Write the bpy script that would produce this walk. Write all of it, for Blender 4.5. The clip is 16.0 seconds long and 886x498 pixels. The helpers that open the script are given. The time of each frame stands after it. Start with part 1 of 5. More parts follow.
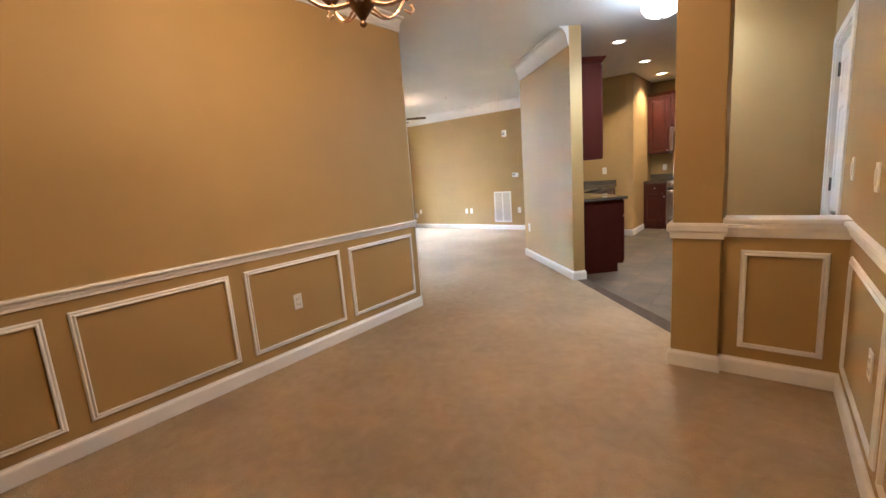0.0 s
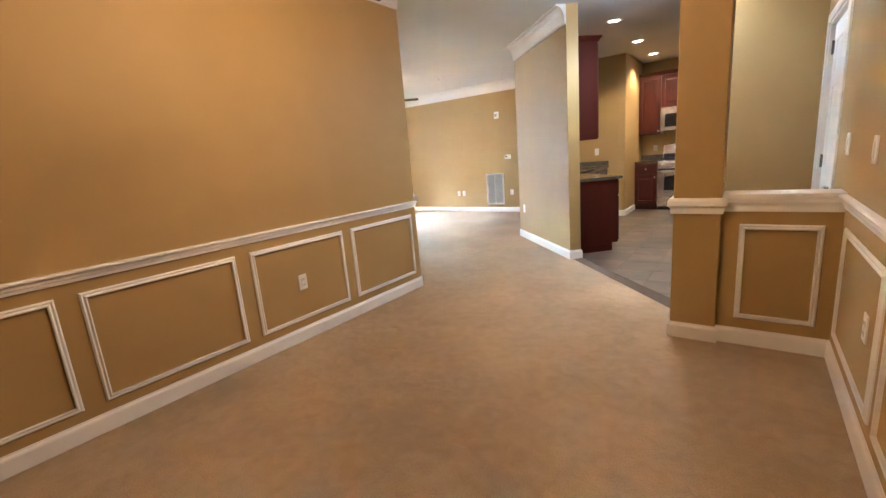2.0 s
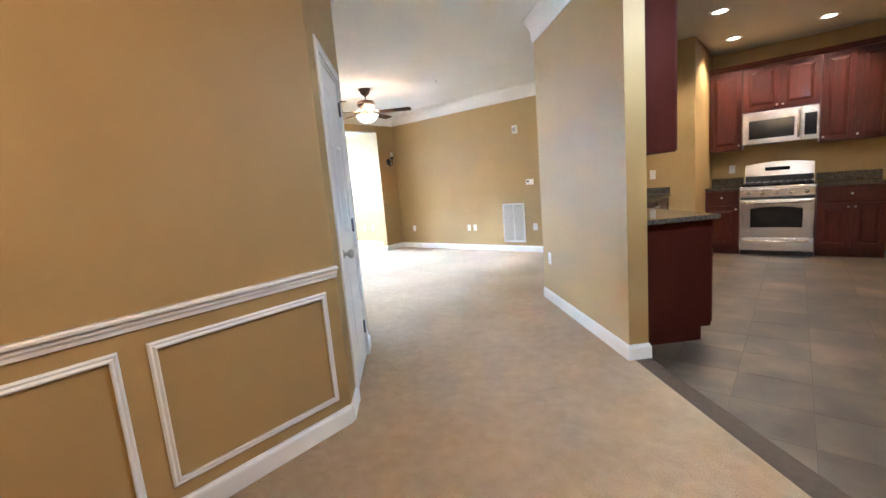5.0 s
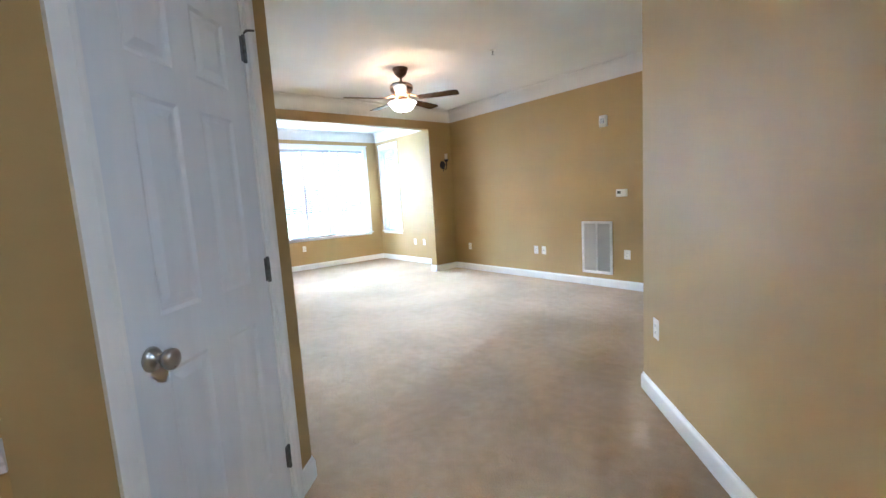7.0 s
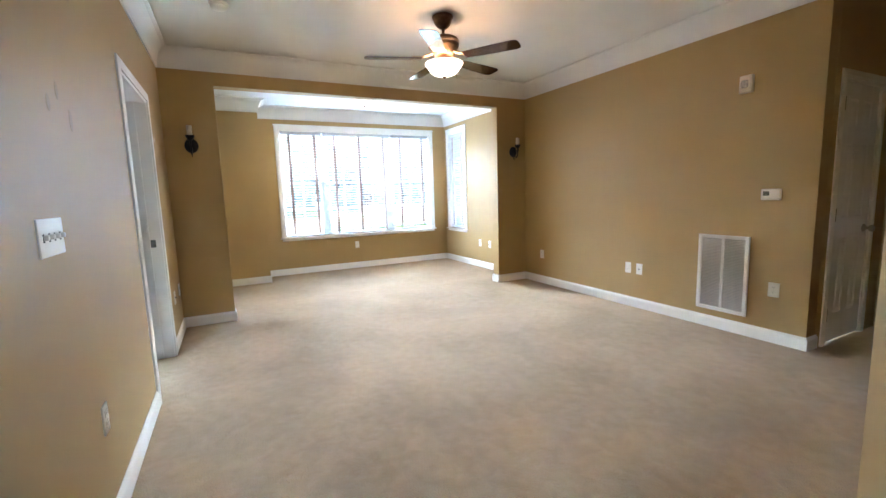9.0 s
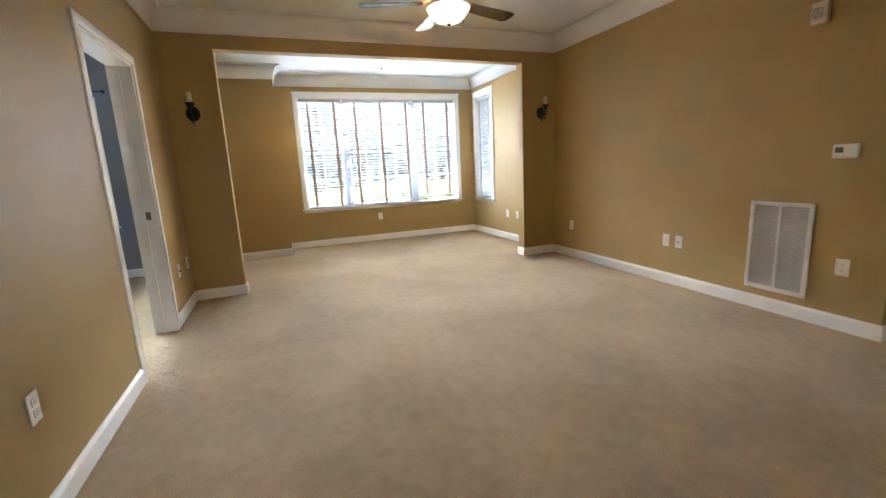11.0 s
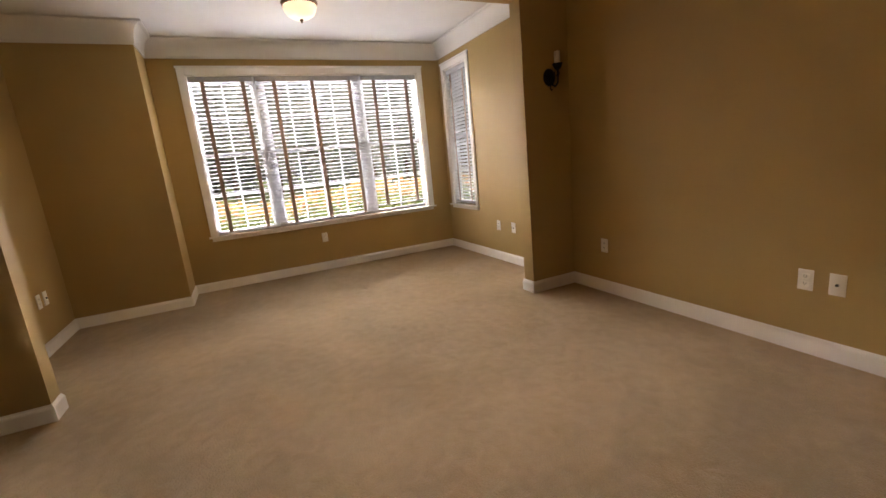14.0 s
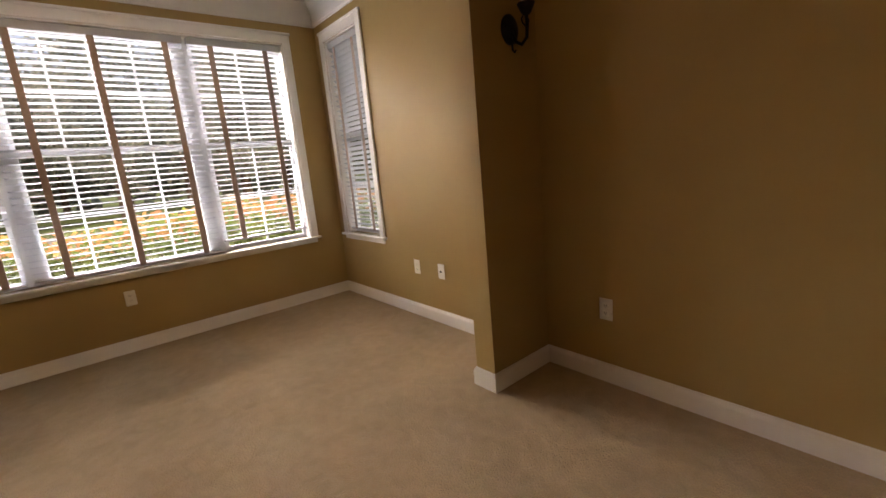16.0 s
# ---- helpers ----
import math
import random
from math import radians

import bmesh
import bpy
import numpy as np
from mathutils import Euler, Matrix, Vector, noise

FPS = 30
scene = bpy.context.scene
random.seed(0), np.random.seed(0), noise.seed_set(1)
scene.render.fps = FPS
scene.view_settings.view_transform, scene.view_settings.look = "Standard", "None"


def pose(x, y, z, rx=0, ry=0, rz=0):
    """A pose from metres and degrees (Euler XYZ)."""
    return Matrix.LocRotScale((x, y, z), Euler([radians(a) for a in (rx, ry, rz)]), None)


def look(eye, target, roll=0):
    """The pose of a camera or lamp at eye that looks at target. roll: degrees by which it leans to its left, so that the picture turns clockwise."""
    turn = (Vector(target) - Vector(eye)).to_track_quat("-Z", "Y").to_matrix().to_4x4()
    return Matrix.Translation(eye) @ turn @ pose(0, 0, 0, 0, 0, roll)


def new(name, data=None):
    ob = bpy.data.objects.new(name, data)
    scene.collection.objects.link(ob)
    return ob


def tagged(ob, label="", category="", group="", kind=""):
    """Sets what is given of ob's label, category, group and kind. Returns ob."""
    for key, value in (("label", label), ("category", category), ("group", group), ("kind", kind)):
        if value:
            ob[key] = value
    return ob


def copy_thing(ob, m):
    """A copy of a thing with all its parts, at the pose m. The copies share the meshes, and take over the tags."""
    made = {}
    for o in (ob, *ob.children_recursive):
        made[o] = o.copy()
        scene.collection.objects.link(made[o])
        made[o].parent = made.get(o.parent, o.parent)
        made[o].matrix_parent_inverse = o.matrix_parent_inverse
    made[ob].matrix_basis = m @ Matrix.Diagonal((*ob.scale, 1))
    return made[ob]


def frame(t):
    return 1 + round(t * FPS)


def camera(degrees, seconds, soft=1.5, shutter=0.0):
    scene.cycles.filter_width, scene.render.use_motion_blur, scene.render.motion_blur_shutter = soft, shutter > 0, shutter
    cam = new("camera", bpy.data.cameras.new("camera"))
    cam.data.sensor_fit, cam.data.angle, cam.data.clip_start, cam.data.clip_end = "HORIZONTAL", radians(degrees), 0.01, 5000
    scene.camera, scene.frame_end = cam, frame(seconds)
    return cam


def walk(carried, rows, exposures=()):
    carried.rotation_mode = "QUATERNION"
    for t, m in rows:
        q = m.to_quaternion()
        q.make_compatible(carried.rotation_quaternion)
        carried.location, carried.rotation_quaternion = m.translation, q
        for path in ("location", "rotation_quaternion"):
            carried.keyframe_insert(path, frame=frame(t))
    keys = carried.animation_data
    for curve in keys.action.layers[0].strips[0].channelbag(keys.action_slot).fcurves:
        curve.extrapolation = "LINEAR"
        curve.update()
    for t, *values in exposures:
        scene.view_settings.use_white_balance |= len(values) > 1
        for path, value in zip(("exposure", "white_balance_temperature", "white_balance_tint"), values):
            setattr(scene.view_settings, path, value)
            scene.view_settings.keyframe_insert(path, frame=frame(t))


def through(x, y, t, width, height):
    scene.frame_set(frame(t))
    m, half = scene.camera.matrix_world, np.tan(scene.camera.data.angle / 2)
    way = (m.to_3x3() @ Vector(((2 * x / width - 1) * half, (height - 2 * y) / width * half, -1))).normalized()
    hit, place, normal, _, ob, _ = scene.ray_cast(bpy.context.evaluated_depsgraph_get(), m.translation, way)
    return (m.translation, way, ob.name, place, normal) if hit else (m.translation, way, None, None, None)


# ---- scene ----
cam = camera(92.6, 16.0)
PATH = [
    (0, (0.394, 0.084, 1.318), (-0.818, 1.637, 0.973), -4.3),
    (0.5, (0.373, 0.029, 1.321), (-0.846, 1.568, 0.939), -4.3),
    (1, (0.347, -0.022, 1.325), (-0.859, 1.522, 0.923), -4.3),
    (1.5, (0.346, -0.057, 1.324), (-0.836, 1.502, 0.905), -4.6),
    (2, (0.322, -0.023, 1.291), (-0.841, 1.549, 0.871), -4.7),
    (2.5, (0.269, 0.21, 1.274), (-0.873, 1.799, 0.863), -5.1),
    (3, (0.168, 0.485, 1.28), (-1.007, 2.059, 0.906), -4.8),
    (3.2, (0.1, 0.598, 1.265), (-1.09, 2.166, 0.909), -4.8),
    (5.3, (-0.638, 2.193, 1.268), (-1.937, 3.685, 0.981), -4.3),
    (5.5, (-0.706, 2.365, 1.278), (-2.027, 3.841, 1.001), -3.8),
    (6, (-0.888, 2.72, 1.271), (-2.273, 4.144, 1.031), -3.1),
    (6.5, (-1.148, 3.064, 1.269), (-2.565, 4.456, 1.034), -4.0),
    (7, (-1.358, 3.421, 1.265), (-2.898, 4.675, 1.028), -3.5),
    (7.5, (-1.575, 3.761, 1.238), (-3.169, 4.945, 0.997), -3.1),
    (8, (-1.792, 4.068, 1.251), (-3.441, 5.177, 1.031), -2.8),
    (8.5, (-1.966, 4.378, 1.295), (-3.708, 5.336, 1.072), -1.9),
    (9, (-2.139, 4.576, 1.286), (-3.912, 5.463, 1.028), -1.8),
    (9.5, (-2.253, 4.739, 1.287), (-4.041, 5.574, 0.963), -2.3),
    (10, (-2.265, 4.902, 1.287), (-4.082, 5.645, 0.908), -2.6),
    (10.2, (-2.262, 4.934, 1.274), (-4.091, 5.649, 0.895), -2.4),
    (12.3, (-2.776, 5.142, 1.218), (-4.615, 5.819, 0.818), -3.3),
    (12.5, (-2.91, 5.207, 1.244), (-4.741, 5.897, 0.83), -3.4),
    (13, (-3.306, 5.391, 1.254), (-5.128, 6.104, 0.84), -4.4),
    (13.5, (-3.727, 5.537, 1.245), (-5.521, 6.322, 0.839), -5.4),
    (14, (-4.133, 5.727, 1.261), (-5.913, 6.539, 0.846), -5.6),
    (14.5, (-4.544, 5.915, 1.241), (-6.319, 6.731, 0.812), -5.1),
    (15, (-4.939, 6.099, 1.248), (-6.696, 6.956, 0.824), -4.8),
    (15.5, (-5.29, 6.295, 1.26), (-6.987, 7.275, 0.861), -4.9),
    (16, (-5.66, 6.47, 1.238), (-7.173, 7.715, 0.836), -5.2),
]
EXPOSURES = [(0.0, 4.94, 5500, 14), (3.2, 5.08, 5500, 14), (5.5, 4.88, 5050, 10), (7.0, 4.42, 5100, 9), (8.0, 4.16, 5600, 12), (9.0, 3.94, 5700, 12), (10.2, 3.68, 6000, 12), (12.4, 2.82, 8200, 24), (14.0, 2.34, 9200, 29), (15.0, 2.35, 9300, 31), (16.0, 1.9, 9400, 31)]
SKY, SUN = 0.075, 1.4
GLOW_FAN, GLOW_BAY, GLOW_FOYER, GLOW_CAN, GLOW_BULB = 0.26, 0.2, 0.3, 0.6, 1.0
W_CHANDELIER, W_FAN, W_BAY, W_FOYER, W_CAN = 0.42, 0.65, 5.0, 3.3, 3.7
W_BAYSKY = 3600.0
walk(cam, [(t, look(eye, target, roll)) for t, eye, target, roll in PATH], EXPOSURES)

# ---- world, sun, lamps ----
world = bpy.data.worlds.new("sky")
scene.world = world
world.use_nodes = True
wn = world.node_tree
sky = wn.nodes.new("ShaderNodeTexSky")
sky.sky_type, sky.sun_disc = "NISHITA", False
sky.sun_elevation, sky.sun_rotation = radians(52), radians(150)
sky.air_density, sky.dust_density, sky.ozone_density = 1.0, 2.5, 1.0
wn.nodes["Background"].inputs["Strength"].default_value = SKY
wn.links.new(sky.outputs["Color"], wn.nodes["Background"].inputs["Color"])

sun = new("sun", bpy.data.lights.new("sun", "SUN"))
sun.data.energy, sun.data.angle, sun.data.color = SUN, radians(0.6), (1.0, 0.98, 0.95)
sun.matrix_world = look((10, -17, 26), (0, 0, 0))


def bulb(name, where, watts, colour, radius=0.05):
    ob = new(name, bpy.data.lights.new(name, "POINT"))
    ob.data.energy, ob.data.color, ob.data.shadow_soft_size = watts, colour, radius
    ob.location = where
    return ob


def spot(name, where, watts, colour, degrees=130):
    ob = new(name, bpy.data.lights.new(name, "SPOT"))
    ob.data.energy, ob.data.color, ob.data.shadow_soft_size = watts, colour, 0.06
    ob.data.spot_size, ob.data.spot_blend = radians(degrees), 0.5
    ob.location = where
    return ob


WARM, SOFT = (1.0, 0.74, 0.46), (1.0, 0.82, 0.60)
CH = (-0.92, 1.364, 1.918)                        # lowest point of the chandelier
for k in range(5):
    a = radians(20 + 72 * k)
    bulb("chandelier_lamp", (CH[0] + 0.27 * math.cos(a), CH[1] + 0.27 * math.sin(a), CH[2] + 0.36), W_CHANDELIER, (1.0, 0.62, 0.30), 0.03)
for k in range(3):
    a = radians(50 + 120 * k)
    bulb("fan_lamp", (-5.485 + 0.075 * math.cos(a), 6.315 + 0.075 * math.sin(a), 2.345), W_FAN / 3, (1.0, 0.56, 0.28), 0.02)
spot("bay_lamp", (-8.42, 6.5, 2.63), W_BAY, SOFT, 172)
bulb("bay_glow", (-8.42, 6.5, 2.63), W_BAY * 0.05, SOFT, 0.08)
spot("foyer_lamp", (-0.42, 4.46, 2.54), W_FOYER, (0.84, 0.95, 1.0), 172)
bulb("foyer_glow", (-0.42, 4.46, 2.54), W_FOYER * 0.2, (0.84, 0.95, 1.0), 0.1)
for cx, cy in ((-1.16, 5.88), (-1.18, 7.33), (-1.19, 8.62), (-0.31, 8.62)):
    spot("recessed_lamp", (cx, cy, 2.72), W_CAN, WARM)


def window_sky(name, where, target, width, height, watts):
    """Stands in for the open sky above a window, whose light comes in through the panes."""
    ob = new(name, bpy.data.lights.new(name, "AREA"))
    ob.data.shape, ob.data.size, ob.data.size_y = "RECTANGLE", width, height
    ob.data.energy, ob.data.color = watts, (0.72, 0.88, 1.0)
    ob.matrix_world = look(where, target)


window_sky("bay_window_sky", (-17.5, 6.75, 9.2), (-7.6, 6.6, 0.3), 11.0, 3.2, W_BAYSKY * 0.5)
window_sky("bay_window_low_sky", (-18.5, 6.75, 5.9), (-6.2, 6.6, 0.6), 12.0, 1.2, W_BAYSKY * 0.56)
window_sky("side_window_sky", (-9.2, 14.5, 6.6), (-8.9, 6.6, 0.3), 2.4, 1.6, W_BAYSKY * 0.075)
window_sky("bedroom_window_sky", (-9.72, 2.4, 2.78), (-6.6, 2.4, 0.2), 1.0, 0.45, W_BAYSKY * 0.16)

# ---- materials ----
def nodes_of(name):
    m = bpy.data.materials.new(name)
    m.use_nodes = True
    return m, m.node_tree.nodes, m.node_tree.links, m.node_tree.nodes["Principled BSDF"]


def surface(name, low, high, scale=6.0, rough=0.6, rough_var=0.08, metal=0.0, bump=0.1, bump_scale=200.0, detail=4.0,
            stretch=(1, 1, 1), per_object=0.0, coat=0.0, distance=0.002, spec=0.5, macro=0.0, placed=False):
    """Two colours mixed by noise, with fine relief, a second broad variation, and a tone per object."""
    m, n, l, b = nodes_of(name)
    tc = n.new("ShaderNodeTexCoord")
    mp = n.new("ShaderNodeMapping")
    mp.inputs["Scale"].default_value = stretch
    l.new(n.new("ShaderNodeNewGeometry").outputs["Position"] if placed else tc.outputs["Object"], mp.inputs["Vector"])
    t1 = n.new("ShaderNodeTexNoise")
    t1.inputs["Scale"].default_value, t1.inputs["Detail"].default_value = scale, detail
    l.new(mp.outputs[0], t1.inputs["Vector"])
    ramp = n.new("ShaderNodeValToRGB")
    ramp.color_ramp.elements[0].position, ramp.color_ramp.elements[1].position = 0.3, 0.7
    ramp.color_ramp.elements[0].color, ramp.color_ramp.elements[1].color = (*low, 1), (*high, 1)
    l.new(t1.outputs["Fac"], ramp.inputs[0])
    colour = ramp.outputs[0]
    if macro:
        t3 = n.new("ShaderNodeTexNoise")
        t3.inputs["Scale"].default_value, t3.inputs["Detail"].default_value = 1.3, 3
        l.new(mp.outputs[0], t3.inputs["Vector"])
        mr3 = n.new("ShaderNodeMapRange")
        mr3.inputs[1].default_value, mr3.inputs[2].default_value = 0.3, 0.7
        mr3.inputs[3].default_value, mr3.inputs[4].default_value = 1 - macro, 1 + macro
        l.new(t3.outputs["Fac"], mr3.inputs[0])
        hv3 = n.new("ShaderNodeHueSaturation")
        l.new(mr3.outputs[0], hv3.inputs["Value"])
        l.new(colour, hv3.inputs["Color"])
        colour = hv3.outputs[0]
    if per_object:
        oi = n.new("ShaderNodeObjectInfo")
        mr = n.new("ShaderNodeMapRange")
        mr.inputs[3].default_value, mr.inputs[4].default_value = 1 - per_object, 1 + per_object
        l.new(oi.outputs["Random"], mr.inputs[0])
        hv = n.new("ShaderNodeHueSaturation")
        l.new(mr.outputs[0], hv.inputs["Value"])
        l.new(colour, hv.inputs["Color"])
        colour = hv.outputs[0]
    l.new(colour, b.inputs["Base Color"])
    t2 = n.new("ShaderNodeTexNoise")
    t2.inputs["Scale"].default_value, t2.inputs["Detail"].default_value = bump_scale, 3
    l.new(mp.outputs[0], t2.inputs["Vector"])
    if bump:
        bp = n.new("ShaderNodeBump")
        bp.inputs["Strength"].default_value, bp.inputs["Distance"].default_value = bump, distance
        l.new(t2.outputs["Fac"], bp.inputs["Height"])
        l.new(bp.outputs[0], b.inputs["Normal"])
    rr = n.new("ShaderNodeMapRange")
    rr.inputs[3].default_value, rr.inputs[4].default_value = max(0.02, rough - rough_var), min(1, rough + rough_var)
    l.new(t1.outputs["Fac"], rr.inputs[0])
    l.new(rr.outputs[0], b.inputs["Roughness"])
    b.inputs["Metallic"].default_value, b.inputs["Coat Weight"].default_value = metal, coat
    b.inputs["Specular IOR Level"].default_value = spec
    return m


def glowing(name, colour, strength, base=(0.9, 0.85, 0.75)):
    m, n, l, b = nodes_of(name)
    b.inputs["Base Color"].default_value = (*base, 1)
    b.inputs["Emission Color"].default_value = (*colour, 1)
    b.inputs["Emission Strength"].default_value = strength
    b.inputs["Roughness"].default_value = 0.35
    return m


def leafy(name, low, high, scale, through=0.45):
    """Leaves: a mottled surface that lets part of the light through."""
    m = surface(name, low, high, scale, 0.7, bump=0.0)
    n, l = m.node_tree.nodes, m.node_tree.links
    b, out = n["Principled BSDF"], n["Material Output"]
    tr = n.new("ShaderNodeBsdfTranslucent")
    l.new(b.inputs["Base Color"].links[0].from_socket, tr.inputs["Color"])
    mx = n.new("ShaderNodeMixShader")
    mx.inputs[0].default_value = through
    l.new(b.outputs[0], mx.inputs[1])
    l.new(tr.outputs[0], mx.inputs[2])
    l.new(mx.outputs[0], out.inputs["Surface"])
    return m


def clear_glass(name):
    m, n, l, b = nodes_of(name)
    b.inputs["Base Color"].default_value = (0.96, 0.98, 0.97, 1)
    b.inputs["Roughness"].default_value, b.inputs["IOR"].default_value = 0.02, 1.45
    b.inputs["Transmission Weight"].default_value = 1.0
    return m


def carpet_material():
    """Cut-pile carpet: fine tufts, brushed patches where the pile leans, faint soiling."""
    m, n, l, b = nodes_of("carpet")
    tc = n.new("ShaderNodeTexCoord")
    big = n.new("ShaderNodeTexNoise")
    big.inputs["Scale"].default_value, big.inputs["Detail"].default_value, big.inputs["Distortion"].default_value = 1.1, 4, 0.3
    mid = n.new("ShaderNodeTexNoise")
    mid.inputs["Scale"].default_value, mid.inputs["Detail"].default_value, mid.inputs["Distortion"].default_value = 13, 6, 0.5
    tuft = n.new("ShaderNodeTexNoise")
    tuft.inputs["Scale"].default_value, tuft.inputs["Detail"].default_value = 130, 4
    for t in (big, mid, tuft):
        l.new(tc.outputs["Object"], t.inputs["Vector"])
    ramp = n.new("ShaderNodeValToRGB")
    ramp.color_ramp.elements[0].position, ramp.color_ramp.elements[1].position = 0.42, 0.70
    ramp.color_ramp.elements[0].color = (0.38, 0.280, 0.168, 1)
    ramp.color_ramp.elements[1].color = (0.575, 0.420, 0.265, 1)
    mix = n.new("ShaderNodeMath")
    mix.operation = "MULTIPLY_ADD"
    mix.inputs[1].default_value = 0.26
    half = n.new("ShaderNodeMath")
    half.operation = "MULTIPLY_ADD"
    half.inputs[1].default_value = 0.52
    l.new(mid.outputs["Fac"], mix.inputs[0])
    l.new(big.outputs["Fac"], half.inputs[0])
    quarter = n.new("ShaderNodeMath")
    quarter.operation = "MULTIPLY"
    quarter.inputs[1].default_value = 0.25
    l.new(tuft.outputs["Fac"], quarter.inputs[0])
    l.new(quarter.outputs[0], half.inputs[2])
    l.new(half.outputs[0], mix.inputs[2])
    l.new(mix.outputs[0], ramp.inputs[0])
    l.new(ramp.outputs[0], b.inputs["Base Color"])
    b1 = n.new("ShaderNodeBump")
    b1.inputs["Strength"].default_value, b1.inputs["Distance"].default_value = 0.5, 0.036
    l.new(mid.outputs["Fac"], b1.inputs["Height"])
    b2 = n.new("ShaderNodeBump")
    b2.inputs["Strength"].default_value, b2.inputs["Distance"].default_value = 1.0, 0.010
    l.new(tuft.outputs["Fac"], b2.inputs["Height"])
    # scattered dents trodden into the pile
    pit = n.new("ShaderNodeTexVoronoi")
    pit.inputs["Scale"].default_value = 2.6
    warp = n.new("ShaderNodeMixRGB")
    warp.inputs[0].default_value = 0.12
    l.new(tc.outputs["Object"], warp.inputs[1])
    l.new(mid.outputs["Color"], warp.inputs[2])
    l.new(warp.outputs[0], pit.inputs["Vector"])
    deep = n.new("ShaderNodeMapRange")
    deep.inputs[1].default_value, deep.inputs[2].default_value = 0.03, 0.13
    l.new(pit.outputs["Distance"], deep.inputs[0])
    b3 = n.new("ShaderNodeBump")
    b3.inputs["Strength"].default_value, b3.inputs["Distance"].default_value = 0.8, 0.016
    l.new(deep.outputs[0], b3.inputs["Height"])
    l.new(b1.outputs[0], b3.inputs["Normal"])
    l.new(b3.outputs[0], b2.inputs["Normal"])
    l.new(b2.outputs[0], b.inputs["Normal"])
    b.inputs["Roughness"].default_value = 0.95
    b.inputs["Specular IOR Level"].default_value = 0.1
    b.inputs["Sheen Weight"].default_value = 0.15
    return m


PAINT = surface("tan_wall_paint", (0.394, 0.266, 0.102), (0.419, 0.285, 0.113), 2.0, 0.55, 0.06, bump=0.12, bump_scale=260, spec=0.35)
BLUE = surface("slate_blue_paint", (0.17, 0.20, 0.25), (0.19, 0.22, 0.27), 2.0, 0.6, bump=0.1)
CEIL = surface("ceiling_white", (0.70, 0.69, 0.67), (0.74, 0.73, 0.71), 2.0, 0.85, bump=0.2, bump_scale=120)
TRIM = surface("white_trim", (0.82, 0.81, 0.79), (0.87, 0.86, 0.84), 3.0, 0.35, 0.08, bump=0.03)
DOORW = surface("white_door_paint", (0.74, 0.75, 0.77), (0.79, 0.80, 0.82), 3.0, 0.4, 0.06, bump=0.12, bump_scale=90, stretch=(6, 1, 1))
CARPET = carpet_material()
TILE = surface("slate_tile", (0.045, 0.032, 0.020), (0.145, 0.104, 0.066), 3.4, 0.45, 0.1, bump=0.15, bump_scale=18, per_object=0.22, macro=0.35, distance=0.002, detail=6, placed=True)
GROUT = surface("grout", (0.075, 0.056, 0.038), (0.105, 0.078, 0.052), 20, 0.9, bump=0.2)
CHERRY = surface("cherry_wood", (0.036, 0.0065, 0.0042), (0.072, 0.014, 0.008), 5, 0.35, 0.1, bump=0.05, bump_scale=60, stretch=(9, 9, 0.8), per_object=0.08, coat=0.12, spec=0.35)
CHERRY_END = surface("cherry_side_panel", (0.05, 0.0105, 0.006), (0.058, 0.0125, 0.0075), 2, 0.6, 0.05, bump=0.02, stretch=(3, 3, 0.5), spec=0.06)
GRANITE = surface("dark_granite", (0.03, 0.028, 0.024), (0.15, 0.13, 0.10), 60, 0.15, 0.06, bump=0.02, detail=6, coat=0.4)
STEEL = surface("brushed_steel", (0.68, 0.67, 0.65), (0.76, 0.75, 0.72), 40, 0.25, 0.05, metal=1.0, bump=0.008, bump_scale=80, stretch=(1, 1, 30))
NICKEL = surface("satin_nickel", (0.42, 0.41, 0.40), (0.5, 0.49, 0.47), 30, 0.3, 0.08, metal=1.0, bump=0.02)
HINGE = surface("aged_hinge_metal", (0.10, 0.10, 0.10), (0.22, 0.22, 0.22), 60, 0.45, 0.1, metal=1.0, bump=0.05)
BRONZE = surface("antique_bronze", (0.14, 0.085, 0.055), (0.25, 0.16, 0.105), 30, 0.35, 0.1, metal=1.0, bump=0.06)
COPPERY = surface("rubbed_gold_bronze", (0.5, 0.33, 0.22), (0.68, 0.48, 0.35), 30, 0.42, 0.1, metal=1.0, bump=0.05)
WALNUT = surface("walnut_blade", (0.022, 0.009, 0.007), (0.05, 0.02, 0.014), 6, 0.14, 0.04, bump=0.02, stretch=(1, 9, 1), coat=0.1)
IRON = surface("black_blue_iron", (0.010, 0.013, 0.02), (0.025, 0.03, 0.04), 40, 0.45, 0.1, metal=0.6, bump=0.1)
CANDLE = surface("ivory_candle_sleeve", (0.60, 0.55, 0.46), (0.68, 0.63, 0.53), 20, 0.5, bump=0.05)
PLATE = surface("white_plastic", (0.78, 0.76, 0.70), (0.82, 0.80, 0.75), 5, 0.3, 0.05, bump=0.0)
SLOT = surface("dark_slot", (0.02, 0.02, 0.02), (0.04, 0.04, 0.04), 20, 0.6, bump=0.0)
LCD = surface("thermostat_screen", (0.10, 0.11, 0.09), (0.13, 0.14, 0.12), 20, 0.2, bump=0.0)
BLACKGLASS = surface("black_oven_glass", (0.010, 0.010, 0.011), (0.016, 0.016, 0.017), 5, 0.1, 0.03, bump=0.0, spec=0.3)
CASTIRON = surface("cast_iron_grate", (0.015, 0.015, 0.015), (0.03, 0.03, 0.03), 60, 0.6, bump=0.15)
